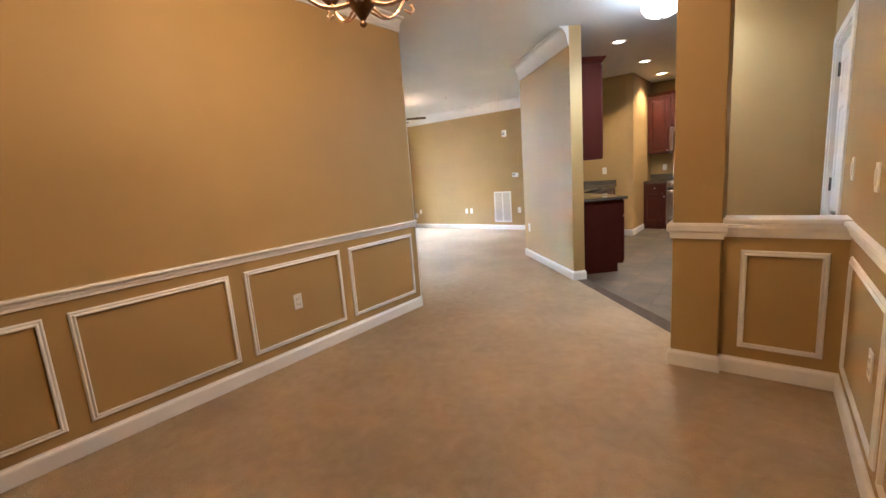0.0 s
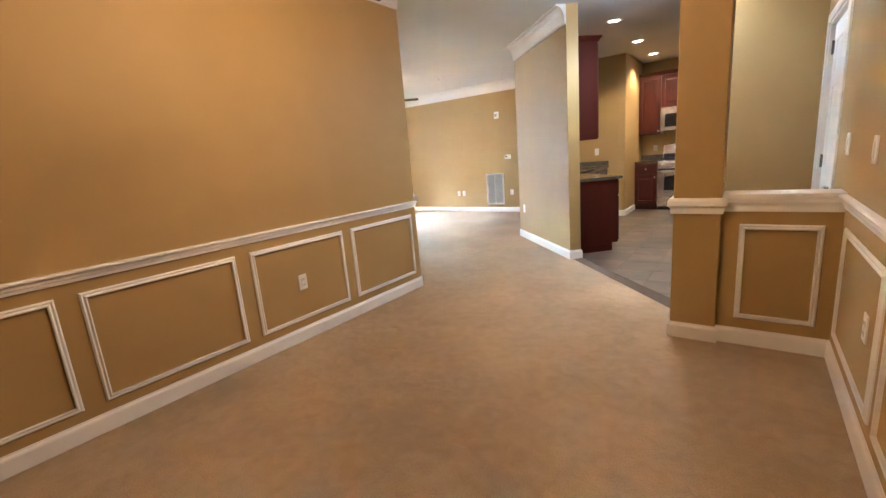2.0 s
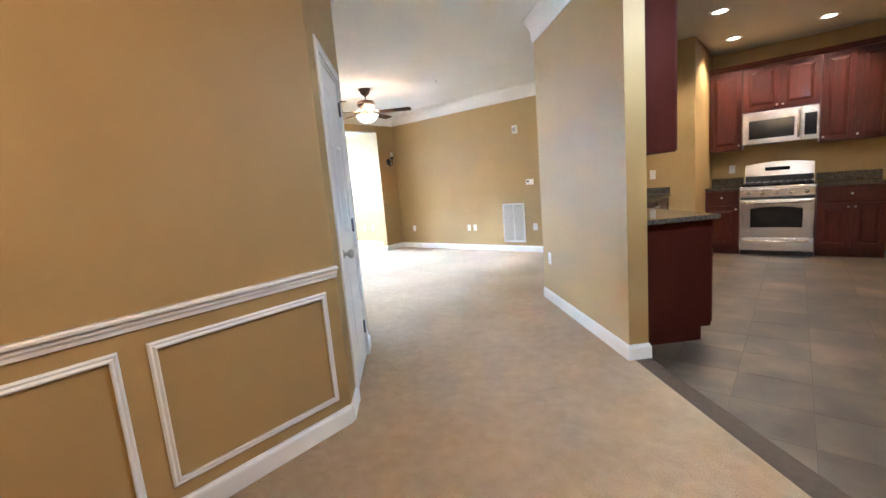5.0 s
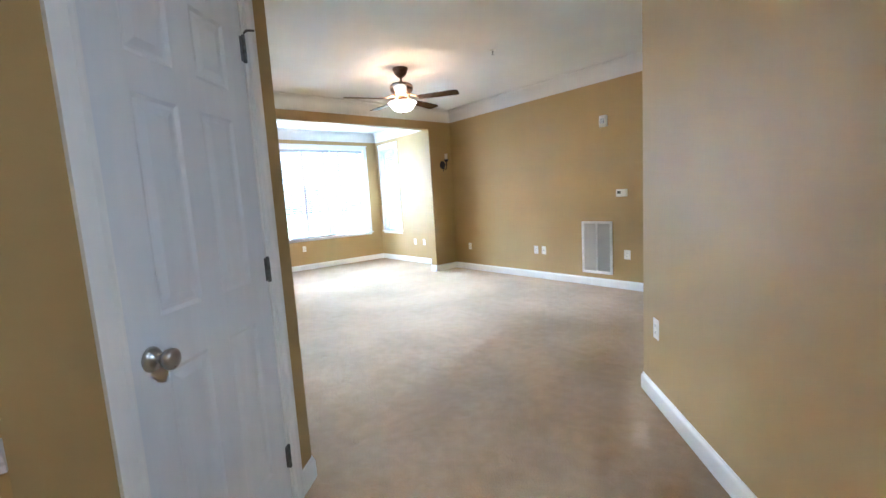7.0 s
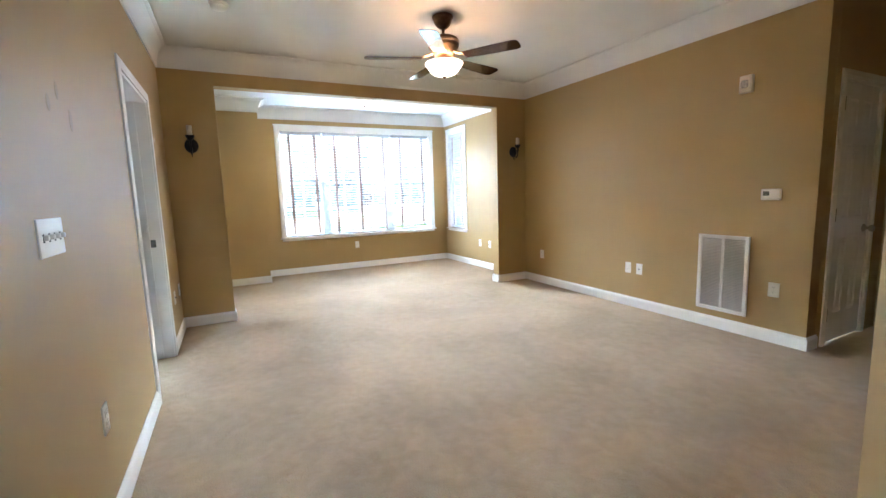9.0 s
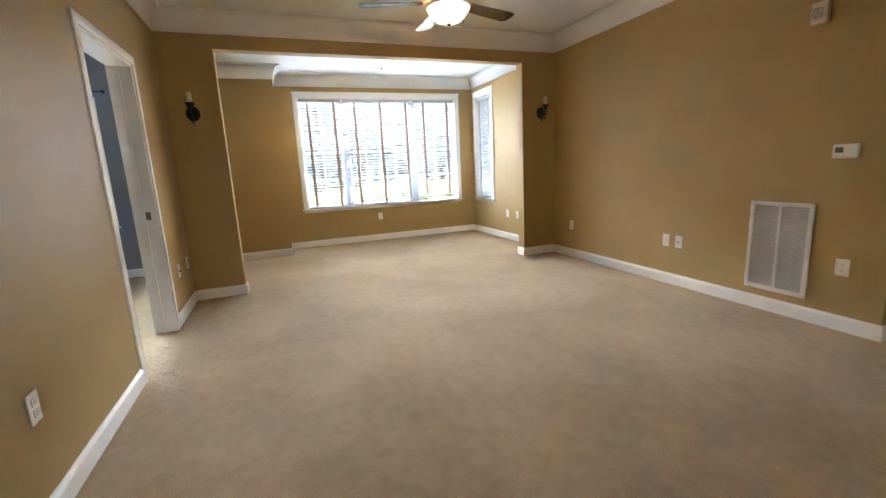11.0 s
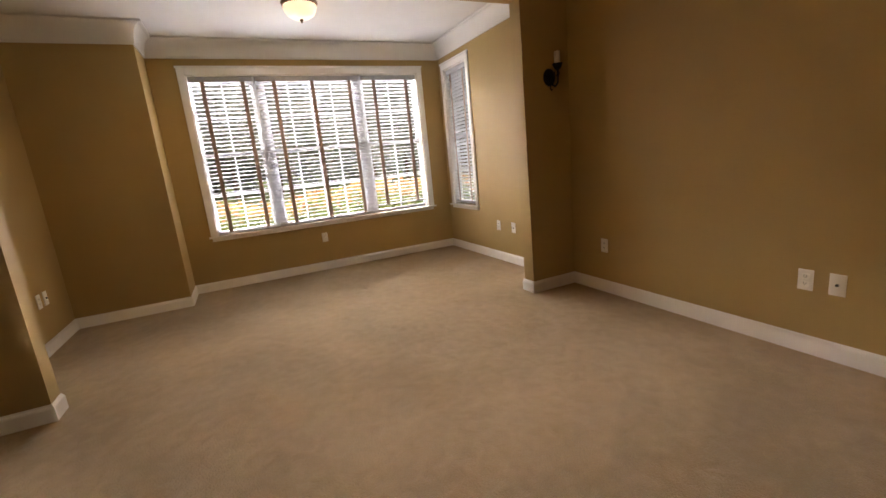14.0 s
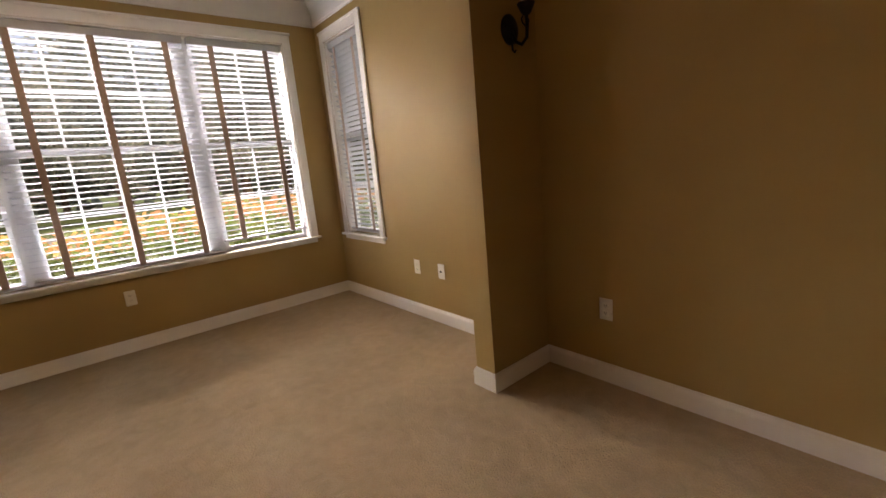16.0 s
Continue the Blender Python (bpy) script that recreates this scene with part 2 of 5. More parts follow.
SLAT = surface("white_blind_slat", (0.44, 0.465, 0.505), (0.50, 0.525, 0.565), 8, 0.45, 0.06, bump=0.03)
TAPE = surface("brown_blind_tape", (0.38, 0.29, 0.25), (0.45, 0.35, 0.31), 80, 0.9, bump=0.3)
VINYL = surface("white_vinyl", (0.56, 0.58, 0.60), (0.62, 0.64, 0.66), 3, 0.4, bump=0.0)
GREYMESH = surface("grille_louvre_paint", (0.66, 0.64, 0.61), (0.72, 0.70, 0.67), 10, 0.5, bump=0.02)
FILTER = surface("dusty_filter", (0.45, 0.44, 0.42), (0.55, 0.535, 0.51), 30, 0.9, bump=0.2)
PANE = clear_glass("window_glass")
BOWL_FAN = glowing("frosted_bowl_fan", (1.0, 0.80, 0.55), GLOW_FAN)
BOWL_BAY = glowing("frosted_bowl_bay", (1.0, 0.86, 0.66), GLOW_BAY)
BOWL_FOYER = glowing("frosted_bowl_foyer", (1.0, 0.90, 0.74), GLOW_FOYER)
CANLENS = glowing("recessed_lens", (1.0, 0.82, 0.55), GLOW_CAN)
BULB = glowing("candle_bulb", (1.0, 0.72, 0.40), GLOW_BULB)
GRASS = surface("lawn", (0.035, 0.07, 0.015), (0.08, 0.12, 0.03), 3, 0.9, bump=0.5, bump_scale=40, distance=0.03, macro=0.3)
STRAW = surface("dry_verge", (0.24, 0.17, 0.10), (0.32, 0.24, 0.14), 6, 0.9, bump=0.4, bump_scale=40, distance=0.02)
ASPHALT = surface("asphalt", (0.10, 0.10, 0.105), (0.15, 0.15, 0.155), 5, 0.85, bump=0.3, bump_scale=80)
# lighter and greyer than real foliage: the outdoor haze is mixed into this colour
LEAF = leafy("hazed_tree_leaves", (0.15, 0.18, 0.15), (0.24, 0.27, 0.22), 2)
BARK = surface("bark", (0.07, 0.05, 0.035), (0.14, 0.10, 0.07), 12, 0.9, bump=0.6, bump_scale=20, distance=0.02, stretch=(4, 4, 1))


# ---- building helpers ----
def part(name, bm, material, parent=None, label="", smooth=False, m=None):
    """Links a bmesh as one mesh object under its thing."""
    bmesh.ops.recalc_face_normals(bm, faces=bm.faces)
    me = bpy.data.meshes.new(name)
    bm.to_mesh(me)
    bm.free()
    if smooth:
        for p in me.polygons:
            p.use_smooth = True
    me.materials.append(material)
    ob = new(name, me)
    if parent is not None:
        ob.parent = parent
    if m is not None:
        ob.matrix_basis = m
    if label:
        tagged(ob, label)
    return ob


def thing(name, m, label, category, group="", kind=""):
    ob = new(name)
    ob.matrix_basis = m
    return tagged(ob, label, category, group, kind)


def structure(name, bm, material, label, category, m=None):
    return tagged(part(name, bm, material, None, "", False, m), label, category, "", "structure")


def box(bm, x0, x1, y0, y1, z0, z1, bevel=0.0, segs=1):
    g = bmesh.ops.create_cube(bm, size=1.0)
    for v in g["verts"]:
        v.co = Vector(((x0 + x1) / 2 + v.co.x * (x1 - x0), (y0 + y1) / 2 + v.co.y * (y1 - y0), (z0 + z1) / 2 + v.co.z * (z1 - z0)))
    if bevel:
        edges = {e for v in g["verts"] for e in v.link_edges}
        bmesh.ops.bevel(bm, geom=list(edges), offset=bevel, segments=segs, affect="EDGES", profile=0.5)
    return bm


def boxed(*a, **k):
    return box(bmesh.new(), *a, **k)


def lathe(bm, profile, segs=24, centre=(0, 0, 0), squash=(1, 1)):
    rings = []
    for r, z in profile:
        rings.append([bm.verts.new((centre[0] + squash[0] * r * math.cos(2 * math.pi * i / segs), centre[1] + squash[1] * r * math.sin(2 * math.pi * i / segs), centre[2] + z)) for i in range(segs)])
    for a, b in zip(rings, rings[1:]):
        for i in range(segs):
            bm.faces.new((a[i], a[(i + 1) % segs], b[(i + 1) % segs], b[i]))
    for ring in (rings[0], rings[-1]):
        bm.faces.new(ring)
    return bm


def tube(bm, points, radius, segs=8):
    """A round bar along points; radius may be a number or one per point."""
    pts = [Vector(p) for p in points]
    radii = radius if isinstance(radius, (list, tuple)) else [radius] * len(pts)
    rings = []
    side = None
    for i, p in enumerate(pts):
        d = (pts[min(i + 1, len(pts) - 1)] - pts[max(i - 1, 0)]).normalized()
        ref = side if side is not None else (Vector((0, 0, 1)) if abs(d.z) < 0.9 else Vector((1, 0, 0)))
        a = d.cross(ref).normalized()
        b = d.cross(a).normalized()
        side = -b
        rings.append([bm.verts.new(p + radii[i] * (math.cos(2 * math.pi * k / segs) * a + math.sin(2 * math.pi * k / segs) * b)) for k in range(segs)])
    for r0, r1 in zip(rings, rings[1:]):
        for k in range(segs):
            bm.faces.new((r0[k], r0[(k + 1) % segs], r1[(k + 1) % segs], r1[k]))
    bm.faces.new(rings[0])
    bm.faces.new(rings[-1])
    return bm


def sweep(bm, profile, u0, u1, mitre0=0.0, mitre1=0.0):
    """A moulding: profile of (out, up) drawn along u from u0 to u1; mitre shifts the end by that much per metre out."""
    ends = []
    for u, mit in ((u0, mitre0), (u1, mitre1)):
        ends.append([bm.verts.new((u + mit * v, v, z)) for v, z in profile])
    n = len(profile)
    for i in range(n):
        bm.faces.new((ends[0][i], ends[0][(i + 1) % n], ends[1][(i + 1) % n], ends[1][i]))
    bm.faces.new(ends[0])
    bm.faces.new(ends[1])
    return bm


def along(p0, p1, z=0.0):
    """A frame on a wall's face: x from p0 to p1, y out of the wall to the left of that way, z up."""
    d = Vector((p1[0] - p0[0], p1[1] - p0[1], 0)).normalized()
    out = Vector((-d.y, d.x, 0))
    return Matrix(((d.x, out.x, 0, p0[0]), (d.y, out.y, 0, p0[1]), (0, 0, 1, z), (0, 0, 0, 1)))


def span(p0, p1):
    return math.hypot(p1[0] - p0[0], p1[1] - p0[1])


def prism(bm, pts, z0, z1):
    lo = [bm.verts.new((x, y, z0)) for x, y in pts]
    hi = [bm.verts.new((x, y, z1)) for x, y in pts]
    n = len(pts)
    for i in range(n):
        bm.faces.new((lo[i], lo[(i + 1) % n], hi[(i + 1) % n], hi[i]))
    bm.faces.new(lo)
    bm.faces.new(hi)
    return bm


# profiles of mouldings, out of the wall and up
BASE_P = [(0, 0), (0.015, 0), (0.015, 0.078), (0.012, 0.088), (0.006, 0.096), (0.004, 0.104), (0, 0.104)]
RAIL_P = [(0, -0.055), (0.010, -0.055), (0.013, -0.040), (0.020, -0.030), (0.022, -0.016), (0.034, -0.010), (0.036, 0.0), (0.030, 0.006), (0, 0.006)]
PANEL_P = [(0, -0.014), (0.006, -0.014), (0.012, -0.006), (0.009, 0.002), (0.016, 0.010), (0.014, 0.016), (0, 0.016)]


def crown_profile(h, w):
    pts = [(0, -h), (0.012, -h), (0.014, -h + 0.018)]
    for i in range(9):
        a = math.pi / 2 * i / 8
        pts.append((w - 0.012 - (w - 0.03) * math.cos(a), -h + 0.02 + (h - 0.038) * math.sin(a)))
    return pts + [(w, -0.014), (w, 0), (0, 0)]


CROWN_P = crown_profile(0.192, 0.11)
CROWN_S = crown_profile(0.115, 0.085)

# ---- the setting ----
CEILING = 2.76
D0, E0 = (-2.41, 3.25), (-3.22, 4.07)          # the closet door's slanting wall
K0, K1 = (-1.362, 4.757), (-2.565, 5.970)       # the slanting wall across from it
KD = Vector((K1[0] - K0[0], K1[1] - K0[1], 0)).normalized()
KN = Vector((KD.y, -KD.x, 0))                  # out of that wall, to the kitchen
if KN.x < 0:
    KN = -KN


def wall(name, p0, p1, thick, label, z0=0.0, z1=CEILING, openings=(), material=None):
    """A wall whose face runs from p0 to p1 with the room to the left; openings are (u0, u1, z0, z1)."""
    bm = bmesh.new()
    L = span(p0, p1)
    u = 0.0
    for a, b, lo, hi in sorted(openings):
        if a > u:
            box(bm, u, a, -thick, 0, z0, z1)
        if lo > z0:
            box(bm, a, b, -thick, 0, z0, lo)
        if hi < z1:
            box(bm, a, b, -thick, 0, hi, z1)
        u = b
    if u < L:
        box(bm, u, L, -thick, 0, z0, z1)
    return structure(name, bm, material or PAINT, label, "wall", along(p0, p1))


def moulding(name, profile, p0, p1, z, label, u0=0.0, u1=None, m0=0.0, m1=0.0, material=None):
    u1 = span(p0, p1) if u1 is None else u1
    return structure(name, sweep(bmesh.new(), profile, u0, u1, m0, m1), material or TRIM, label, "moulding", along(p0, p1, z))


def baseboard(p0, p1, u0=0.0, u1=None, m0=0.0, m1=0.0):
    return moulding("baseboard", BASE_P, p0, p1, 0.004, "white painted baseboard along the tan wall", u0, u1, m0, m1)


def crown(p0, p1, u0=0.0, u1=None, m0=0.0, m1=0.0, profile=None):
    return moulding("trim_crown", profile or CROWN_P, p0, p1, CEILING - 0.002, "white coved crown moulding under the ceiling", u0, u1, m0, m1, CEIL)


# floors: carpet everywhere, tile in the kitchen and the entry
TILE_EDGE = [(-1.325, 4.77), (-0.06, 3.43)]
structure("floor_carpet", prism(bmesh.new(), [(-2.53, -2.62), (0.86, -2.62), (0.86, 3.05), (-0.02, 3.14), TILE_EDGE[1], TILE_EDGE[0], (-2.55, 6.21), (-2.57, 9.75), (-3.82, 9.75), (-3.82, 8.53), (-9.9, 8.53), (-9.9, 3.97), (-8.95, 3.97), (-8.95, 0.2), (-2.53, 0.2)], -0.12, 0.0),
          CARPET, "beige cut-pile carpet, brushed in patches", "floor")
structure("floor_slab", boxed(-2.5, 0.86, 3.1, 9.7, -0.2, -0.125), GROUT, "concrete under the kitchen tiles", "floor")
structure("floor_grout", prism(bmesh.new(), [TILE_EDGE[0], TILE_EDGE[1], (-0.02, 3.14), (0.86, 3.06), (0.86, 9.6), (-2.44, 9.6), (-2.54, 6.22)], -0.12, -0.0022), GROUT, "grey-brown grout bed of the kitchen floor", "floor")
structure("ceiling", boxed(-10.0, 0.95, -2.75, 9.9, CEILING, CEILING + 0.2), CEIL, "flat white painted ceiling", "ceiling")

# dining room
wall("wall_dining_left", D0, (-2.41, -2.5), 0.12, "tan wall above white chair rail and wainscot")
wall("wall_dining_back", (-2.41, -2.5), (0.735, -2.5), 0.12, "tan wall at the end of the dining room")
wall("wall_dining_right", (0.735, -2.62), (0.735, 4.65), 0.14, "tan wall with wainscot and the entry door", openings=[(2.62 + 3.575, 2.62 + 4.49, -0.1, 2.04)])
HALF_Y = 3.02
structure("wall_half", boxed(0.187, 0.735, HALF_Y, HALF_Y + 0.13, 0, 0.915), PAINT, "tan half wall with a framed panel", "wall")
structure("trim_half_wall_cap", boxed(0.188, 0.7345, HALF_Y - 0.03, HALF_Y + 0.16, 0.917, 0.947, bevel=0.006, segs=2), TRIM, "white wooden cap of the half wall", "moulding")
structure("wall_column", boxed(-0.068, 0.187, 2.98, 3.25, 0, CEILING, bevel=0.004), PAINT, "square tan column from floor to ceiling", "column")
for p0, p1 in (((0.187, 2.98), (-0.068, 2.98)), ((-0.068, 2.98), (-0.068, 3.25)), ((-0.068, 3.25), (0.187, 3.25))):
    # walked clockwise, the outside lies to the left
    moulding("baseboard", BASE_P, p0, p1, 0.004, "white painted baseboard round the column", 0, None, -1, 1)
    moulding("trim_column_band", [(0, -0.095), (0.012, -0.095), (0.016, -0.06), (0.03, -0.045), (0.03, -0.015), (0.022, 0), (0, 0)], p0, p1, 0.925, "white chair rail band round the column", 0, None, -1, 1)
wall("wall_entry_back", (0.735, 4.65), (0.0, 4.65), 0.12, "tan entry wall beyond the half wall")
crown((0.735, 4.65), (0.0, 4.65), profile=CROWN_S)

# the slanting closet wall and the living room
LD = span(E0, D0)
wall("wall_closet", E0, D0, 0.12, "tan slanting wall with a closet door", openings=[(0.18, 0.892, -0.1, 2.06)])
wall("wall_living_left", (-7.125, 4.07), E0, 0.124, "tan living room wall with a bedroom doorway", openings=[(0.887, 1.823, -0.1, 2.08)])
wall("wall_pier_left", (-7.125, 4.545), (-7.125, 3.95), 0.135, "tan pier beside the bay opening")
wall("wall_pier_right", (-7.125, 8.43), (-7.125, 7.955), 0.135, "tan pier beside the bay opening")
wall("wall_header", (-7.125, 7.955), (-7.125, 4.545), 0.135, "tan header over the bay opening", z0=2.435)
wall("wall_living_right", (-3.69, 8.43), (-9.655, 8.43), 0.13, "tan living room wall with return air grille", openings=[(8.885 - 3.69, 9.48 - 3.69, 0.635, 2.40)])
wall("wall_bay_left", (-9.15, 4.10), (-7.26, 4.10), 0.15, "tan side wall of the bay")
wall("wall_bay_bump", (-9.15, 5.073), (-9.15, 3.95), 0.63, "tan boxed-out corner of the bay")
wall("wall_bay_window", (-9.655, 8.56), (-9.655, 5.073), 0.13, "tan wall round the wide window", openings=[(8.56 - 8.102, 8.56 - 5.405, 0.635, 2.40)])
wall("wall_slant", K0, K1, 0.135, "tan slanting wall between living room and kitchen")
wall("wall_hall_right", K1, (-2.565, 9.6), 0.075, "tan hallway wall")
wall("wall_hall_end", (-2.565, 9.6), (-3.69, 9.6), 0.12, "tan wall at the hallway's end", openings=[(0.187, 0.967, -0.1, 2.04)])
wall("wall_hall_left", (-3.69, 9.6), (-3.69, 8.562), 0.13, "tan hallway wall with a door", openings=[(0.27, 0.90, -0.1, 2.04)])

# kitchen
wall("wall_kitchen_stub", (-1.632, 8.05), (-2.49, 8.05), 0.12, "warm tan kitchen wall beside the counter")
wall("wall_kitchen_return", (-1.51, 9.45), (-1.51, 8.05), 0.12, "warm tan kitchen wall beside the cabinets")
wall("wall_kitchen_back", (0.735, 9.45), (-1.51, 9.45), 0.12, "tan kitchen wall behind the range")
wall("wall_kitchen_right", (0.735, 4.77), (0.735, 9.57), 0.14, "tan kitchen wall")

# bedroom and closet, seen through the doorway
BX = -8.80
wall("wall_bedroom_window", (BX, 3.95), (BX, 0.3), 0.15, "slate blue bedroom wall with a window", openings=[(0.98, 2.0, 0.68, 2.15)], material=BLUE)
wall("wall_bedroom_right", (-3.4, 3.945), (BX, 3.945), 0.004, "slate blue bedroom wall", openings=[(1.84, 2.90, -0.1, 2.15)], material=BLUE)
wall("wall_bedroom_far", (BX, 0.3), (-2.9, 0.3), 0.12, "slate blue bedroom wall", material=BLUE)
wall("wall_bedroom_near", (-3.3, 0.3), (-3.3, 3.95), 0.1, "slate blue bedroom wall", material=BLUE)

# baseboards
baseboard(D0, (-2.41, -2.5), m0=0.41, m1=-1)
baseboard((-2.41, -2.5), (0.735, -2.5), m0=1, m1=-1)
baseboard((0.735, -2.5), (0.735, HALF_Y), m0=1, m1=-1)
baseboard((0.735, HALF_Y), (0.187, HALF_Y), m0=1)
baseboard((0.735, HALF_Y + 0.13), (0.735, 3.51))
baseboard((0.735, 4.65), (0.0, 4.65), m0=1)
baseboard(E0, D0, 0, 0.117)
baseboard(E0, D0, 0.955, LD, m1=-0.41)
baseboard((-5.238, 4.07), E0, m1=0.41)
baseboard((-7.125, 4.07), (-6.302, 4.07), m0=1)
baseboard((-7.125, 4.545), (-7.125, 4.07), m0=-1, m1=-1)
baseboard((-7.26, 4.545), (-7.125, 4.545), m0=-1, m1=1)
baseboard((-7.125, 8.43), (-7.125, 7.955), m0=1, m1=1)
baseboard((-7.125, 7.955), (-7.26, 7.955), m0=-1, m1=1)
baseboard((-7.26, 7.955), (-7.26, 8.43), m0=-1, m1=-1)
baseboard((-3.69, 8.43), (-7.125, 8.43), m0=-1, m1=-1)
baseboard((-7.26, 8.43), (-9.655, 8.43), m0=1, m1=-1)
baseboard((-9.655, 8.43), (-9.655, 5.073), m0=1, m1=-1)
baseboard((-9.655, 5.073), (-9.15, 5.073), m0=1, m1=1)
baseboard((-9.15, 5.073), (-9.15, 4.10), m0=-1, m1=-1)
baseboard((-9.15, 4.10), (-7.26, 4.10), m0=1, m1=-1)
baseboard((-7.26, 4.10), (-7.26, 4.545), m0=1, m1=1)
baseboard(K0, K1, m0=-1, m1=0.41)
KE = (K0[0] + KN.x * 0.135, K0[1] + KN.y * 0.135)
baseboard(KE, K0, m0=-1, m1=1)
baseboard(K1, (-2.565, 9.6), m1=-1)
baseboard((-3.69, 8.58), (-3.69, 8.43), m1=1)
baseboard((-1.51, 8.05), (-1.79, 8.05), m0=-1)
baseboard((-1.51, 8.83), (-1.51, 8.05), m1=1)
moulding("baseboard", BASE_P, (BX, 3.95), (BX, 0.3), 0.004, "white baseboard under the bedroom window")

# crown mouldings
crown(D0, (-2.41, -2.5), profile=CROWN_S, m1=-1)
crown((-2.41, -2.5), (0.735, -2.5), profile=CROWN_S, m0=1, m1=-1)
crown((0.735, -2.5), (0.735, 4.65), profile=CROWN_S, m0=1, m1=-1)
crown((-7.125, 4.07), E0, m0=1)
crown((-7.125, 8.43), (-7.125, 4.07), m0=1, m1=-1)
crown((-3.69, 8.43), (-7.125, 8.43), m1=-1)
crown(K0, K1)
crown((-7.26, 8.43), (-9.655, 8.43), m1=-1)
crown((-9.655, 8.43), (-9.655, 5.073), m0=1, m1=-1)
crown((-9.655, 5.073), (-9.15, 5.073), m0=1, m1=1)
crown((-9.15, 5.073), (-9.15, 4.10), m0=-1, m1=-1)
crown((-9.15, 4.10), (-7.26, 4.10), m0=1, m1=-1)
crown((-7.26, 4.10), (-7.26, 8.43), m0=1, m1=-1)

# wainscot
RAIL_Z = 0.888
moulding("trim_chair_rail", RAIL_P, D0, (-2.41, -2.5), RAIL_Z, "white chair rail moulding on the tan wall", m1=-1)
moulding("trim_chair_rail", RAIL_P, (-2.41, -2.5), (0.735, -2.5), RAIL_Z, "white chair rail moulding on the tan wall", m0=1, m1=-1)
moulding("trim_chair_rail", [(v, z * 1.15) for v, z in RAIL_P], (0.735, -2.5), (0.735, HALF_Y - 0.03), 0.93, "white chair rail moulding on the tan wall", m0=1)
moulding("trim_chair_rail", [(0, -0.075), (0.01, -0.075), (0.014, -0.04), (0.026, -0.02), (0.026, 0), (0, 0)], (0.735, HALF_Y), (0.187, HALF_Y), 0.915, "white moulding under the half wall's cap")


def panel_frame(p0, p1, u0, u1, z0, z1):
    """A picture-frame moulding on a wall, mitred at its corners."""
    holder = thing("wainscot_frame", along(p0, p1), "white picture-frame moulding on the tan wainscot", "moulding", "wainscot frames", "structure")
    w, h = u1 - u0, z1 - z0
    for cx, cz, length, turn in ((u0, z0, w, 0), (u1, z0, h, 90), (u1, z1, w, 180), (u0, z1, h, 270)):
        bm = bmesh.new()
        ends = []
        for u, s in ((0, 1), (length, -1)):
            ends.append([bm.verts.new((u + s * (z + 0.014), v, z + 0.014)) for v, z in PANEL_P])
        n = len(PANEL_P)
        for i in range(n):
            bm.faces.new((ends[0][i], ends[0][(i + 1) % n], ends[1][(i + 1) % n], ends[1][i]))
        bm.faces.new(ends[0])
        bm.faces.new(ends[1])
        part("moulding_strip", bm, TRIM, holder, m=Matrix.Translation((cx, 0, cz)) @ Matrix.Rotation(radians(-turn), 4, "Y"))
    return holder


for a, b in ((2.37, 3.175), (1.46, 2.28), (0.54, 1.36), (-0.38, 0.445), (-1.3, -0.47), (-2.22, -1.39)):
    panel_frame(D0, (-2.41, -2.5), 3.25 - b, 3.25 - a, 0.165, 0.770)
for a, b in ((2.02, 2.91), (1.04, 1.93), (0.06, 0.95), (-0.92, -0.03), (-1.9, -1.01)):
    panel_frame((0.735, -2.62), (0.735, 4.65), 2.62 + a, 2.62 + b, 0.175, 0.775)
panel_frame((0.735, HALF_Y), (0.187, HALF_Y), 0.07, 0.455, 0.175, 0.765)


# ---- doors ----
def casing(p0, p1, u0, u1, top, thick, label, w=0.062, both=False):
    holder = thing("door_frame", along(p0, p1), label, "door frame", "", "structure")
    prof = [(0.0, 0.0), (0.0, 0.012), (0.02, 0.017), (0.045, 0.014), (w, 0.010), (w, 0.0)]
    for side in ((1, -1) if both else (1,)):
        off = 0 if side == 1 else -thick
        for name, sgn, edge in (("casing_left", -1, u0), ("casing_right", 1, u1)):
            bm = bmesh.new()
            rows = [[bm.verts.new((edge + sgn * a, off + side * b, z + (a if z else 0.0))) for a, b in prof] for z in (0.0, top)]
            n = len(prof)
            for i in range(n):
                bm.faces.new((rows[0][i], rows[0][(i + 1) % n], rows[1][(i + 1) % n], rows[1][i]))
            bm.faces.new(rows[0]), bm.faces.new(rows[1])
            part(name, bm, TRIM, holder)
        bm = bmesh.new()
        rows = [[bm.verts.new((edge + sgn * a, off + side * b, top + a)) for a, b in prof] for sgn, edge in ((-1, u0), (1, u1))]
        for i in range(n):
            bm.faces.new((rows[0][i], rows[0][(i + 1) % n], rows[1][(i + 1) % n], rows[1][i]))
        bm.faces.new(rows[0]), bm.faces.new(rows[1])
        part("casing_head", bm, TRIM, holder)
    part("jamb", boxed(u0, u0 + 0.018, -thick, 0, 0, top), TRIM, holder)
    part("jamb", boxed(u1 - 0.018, u1, -thick, 0, 0, top), TRIM, holder)
    part("jamb_head", boxed(u0 + 0.018, u1 - 0.018, -thick, 0, top - 0.018, top), TRIM, holder)
    return holder


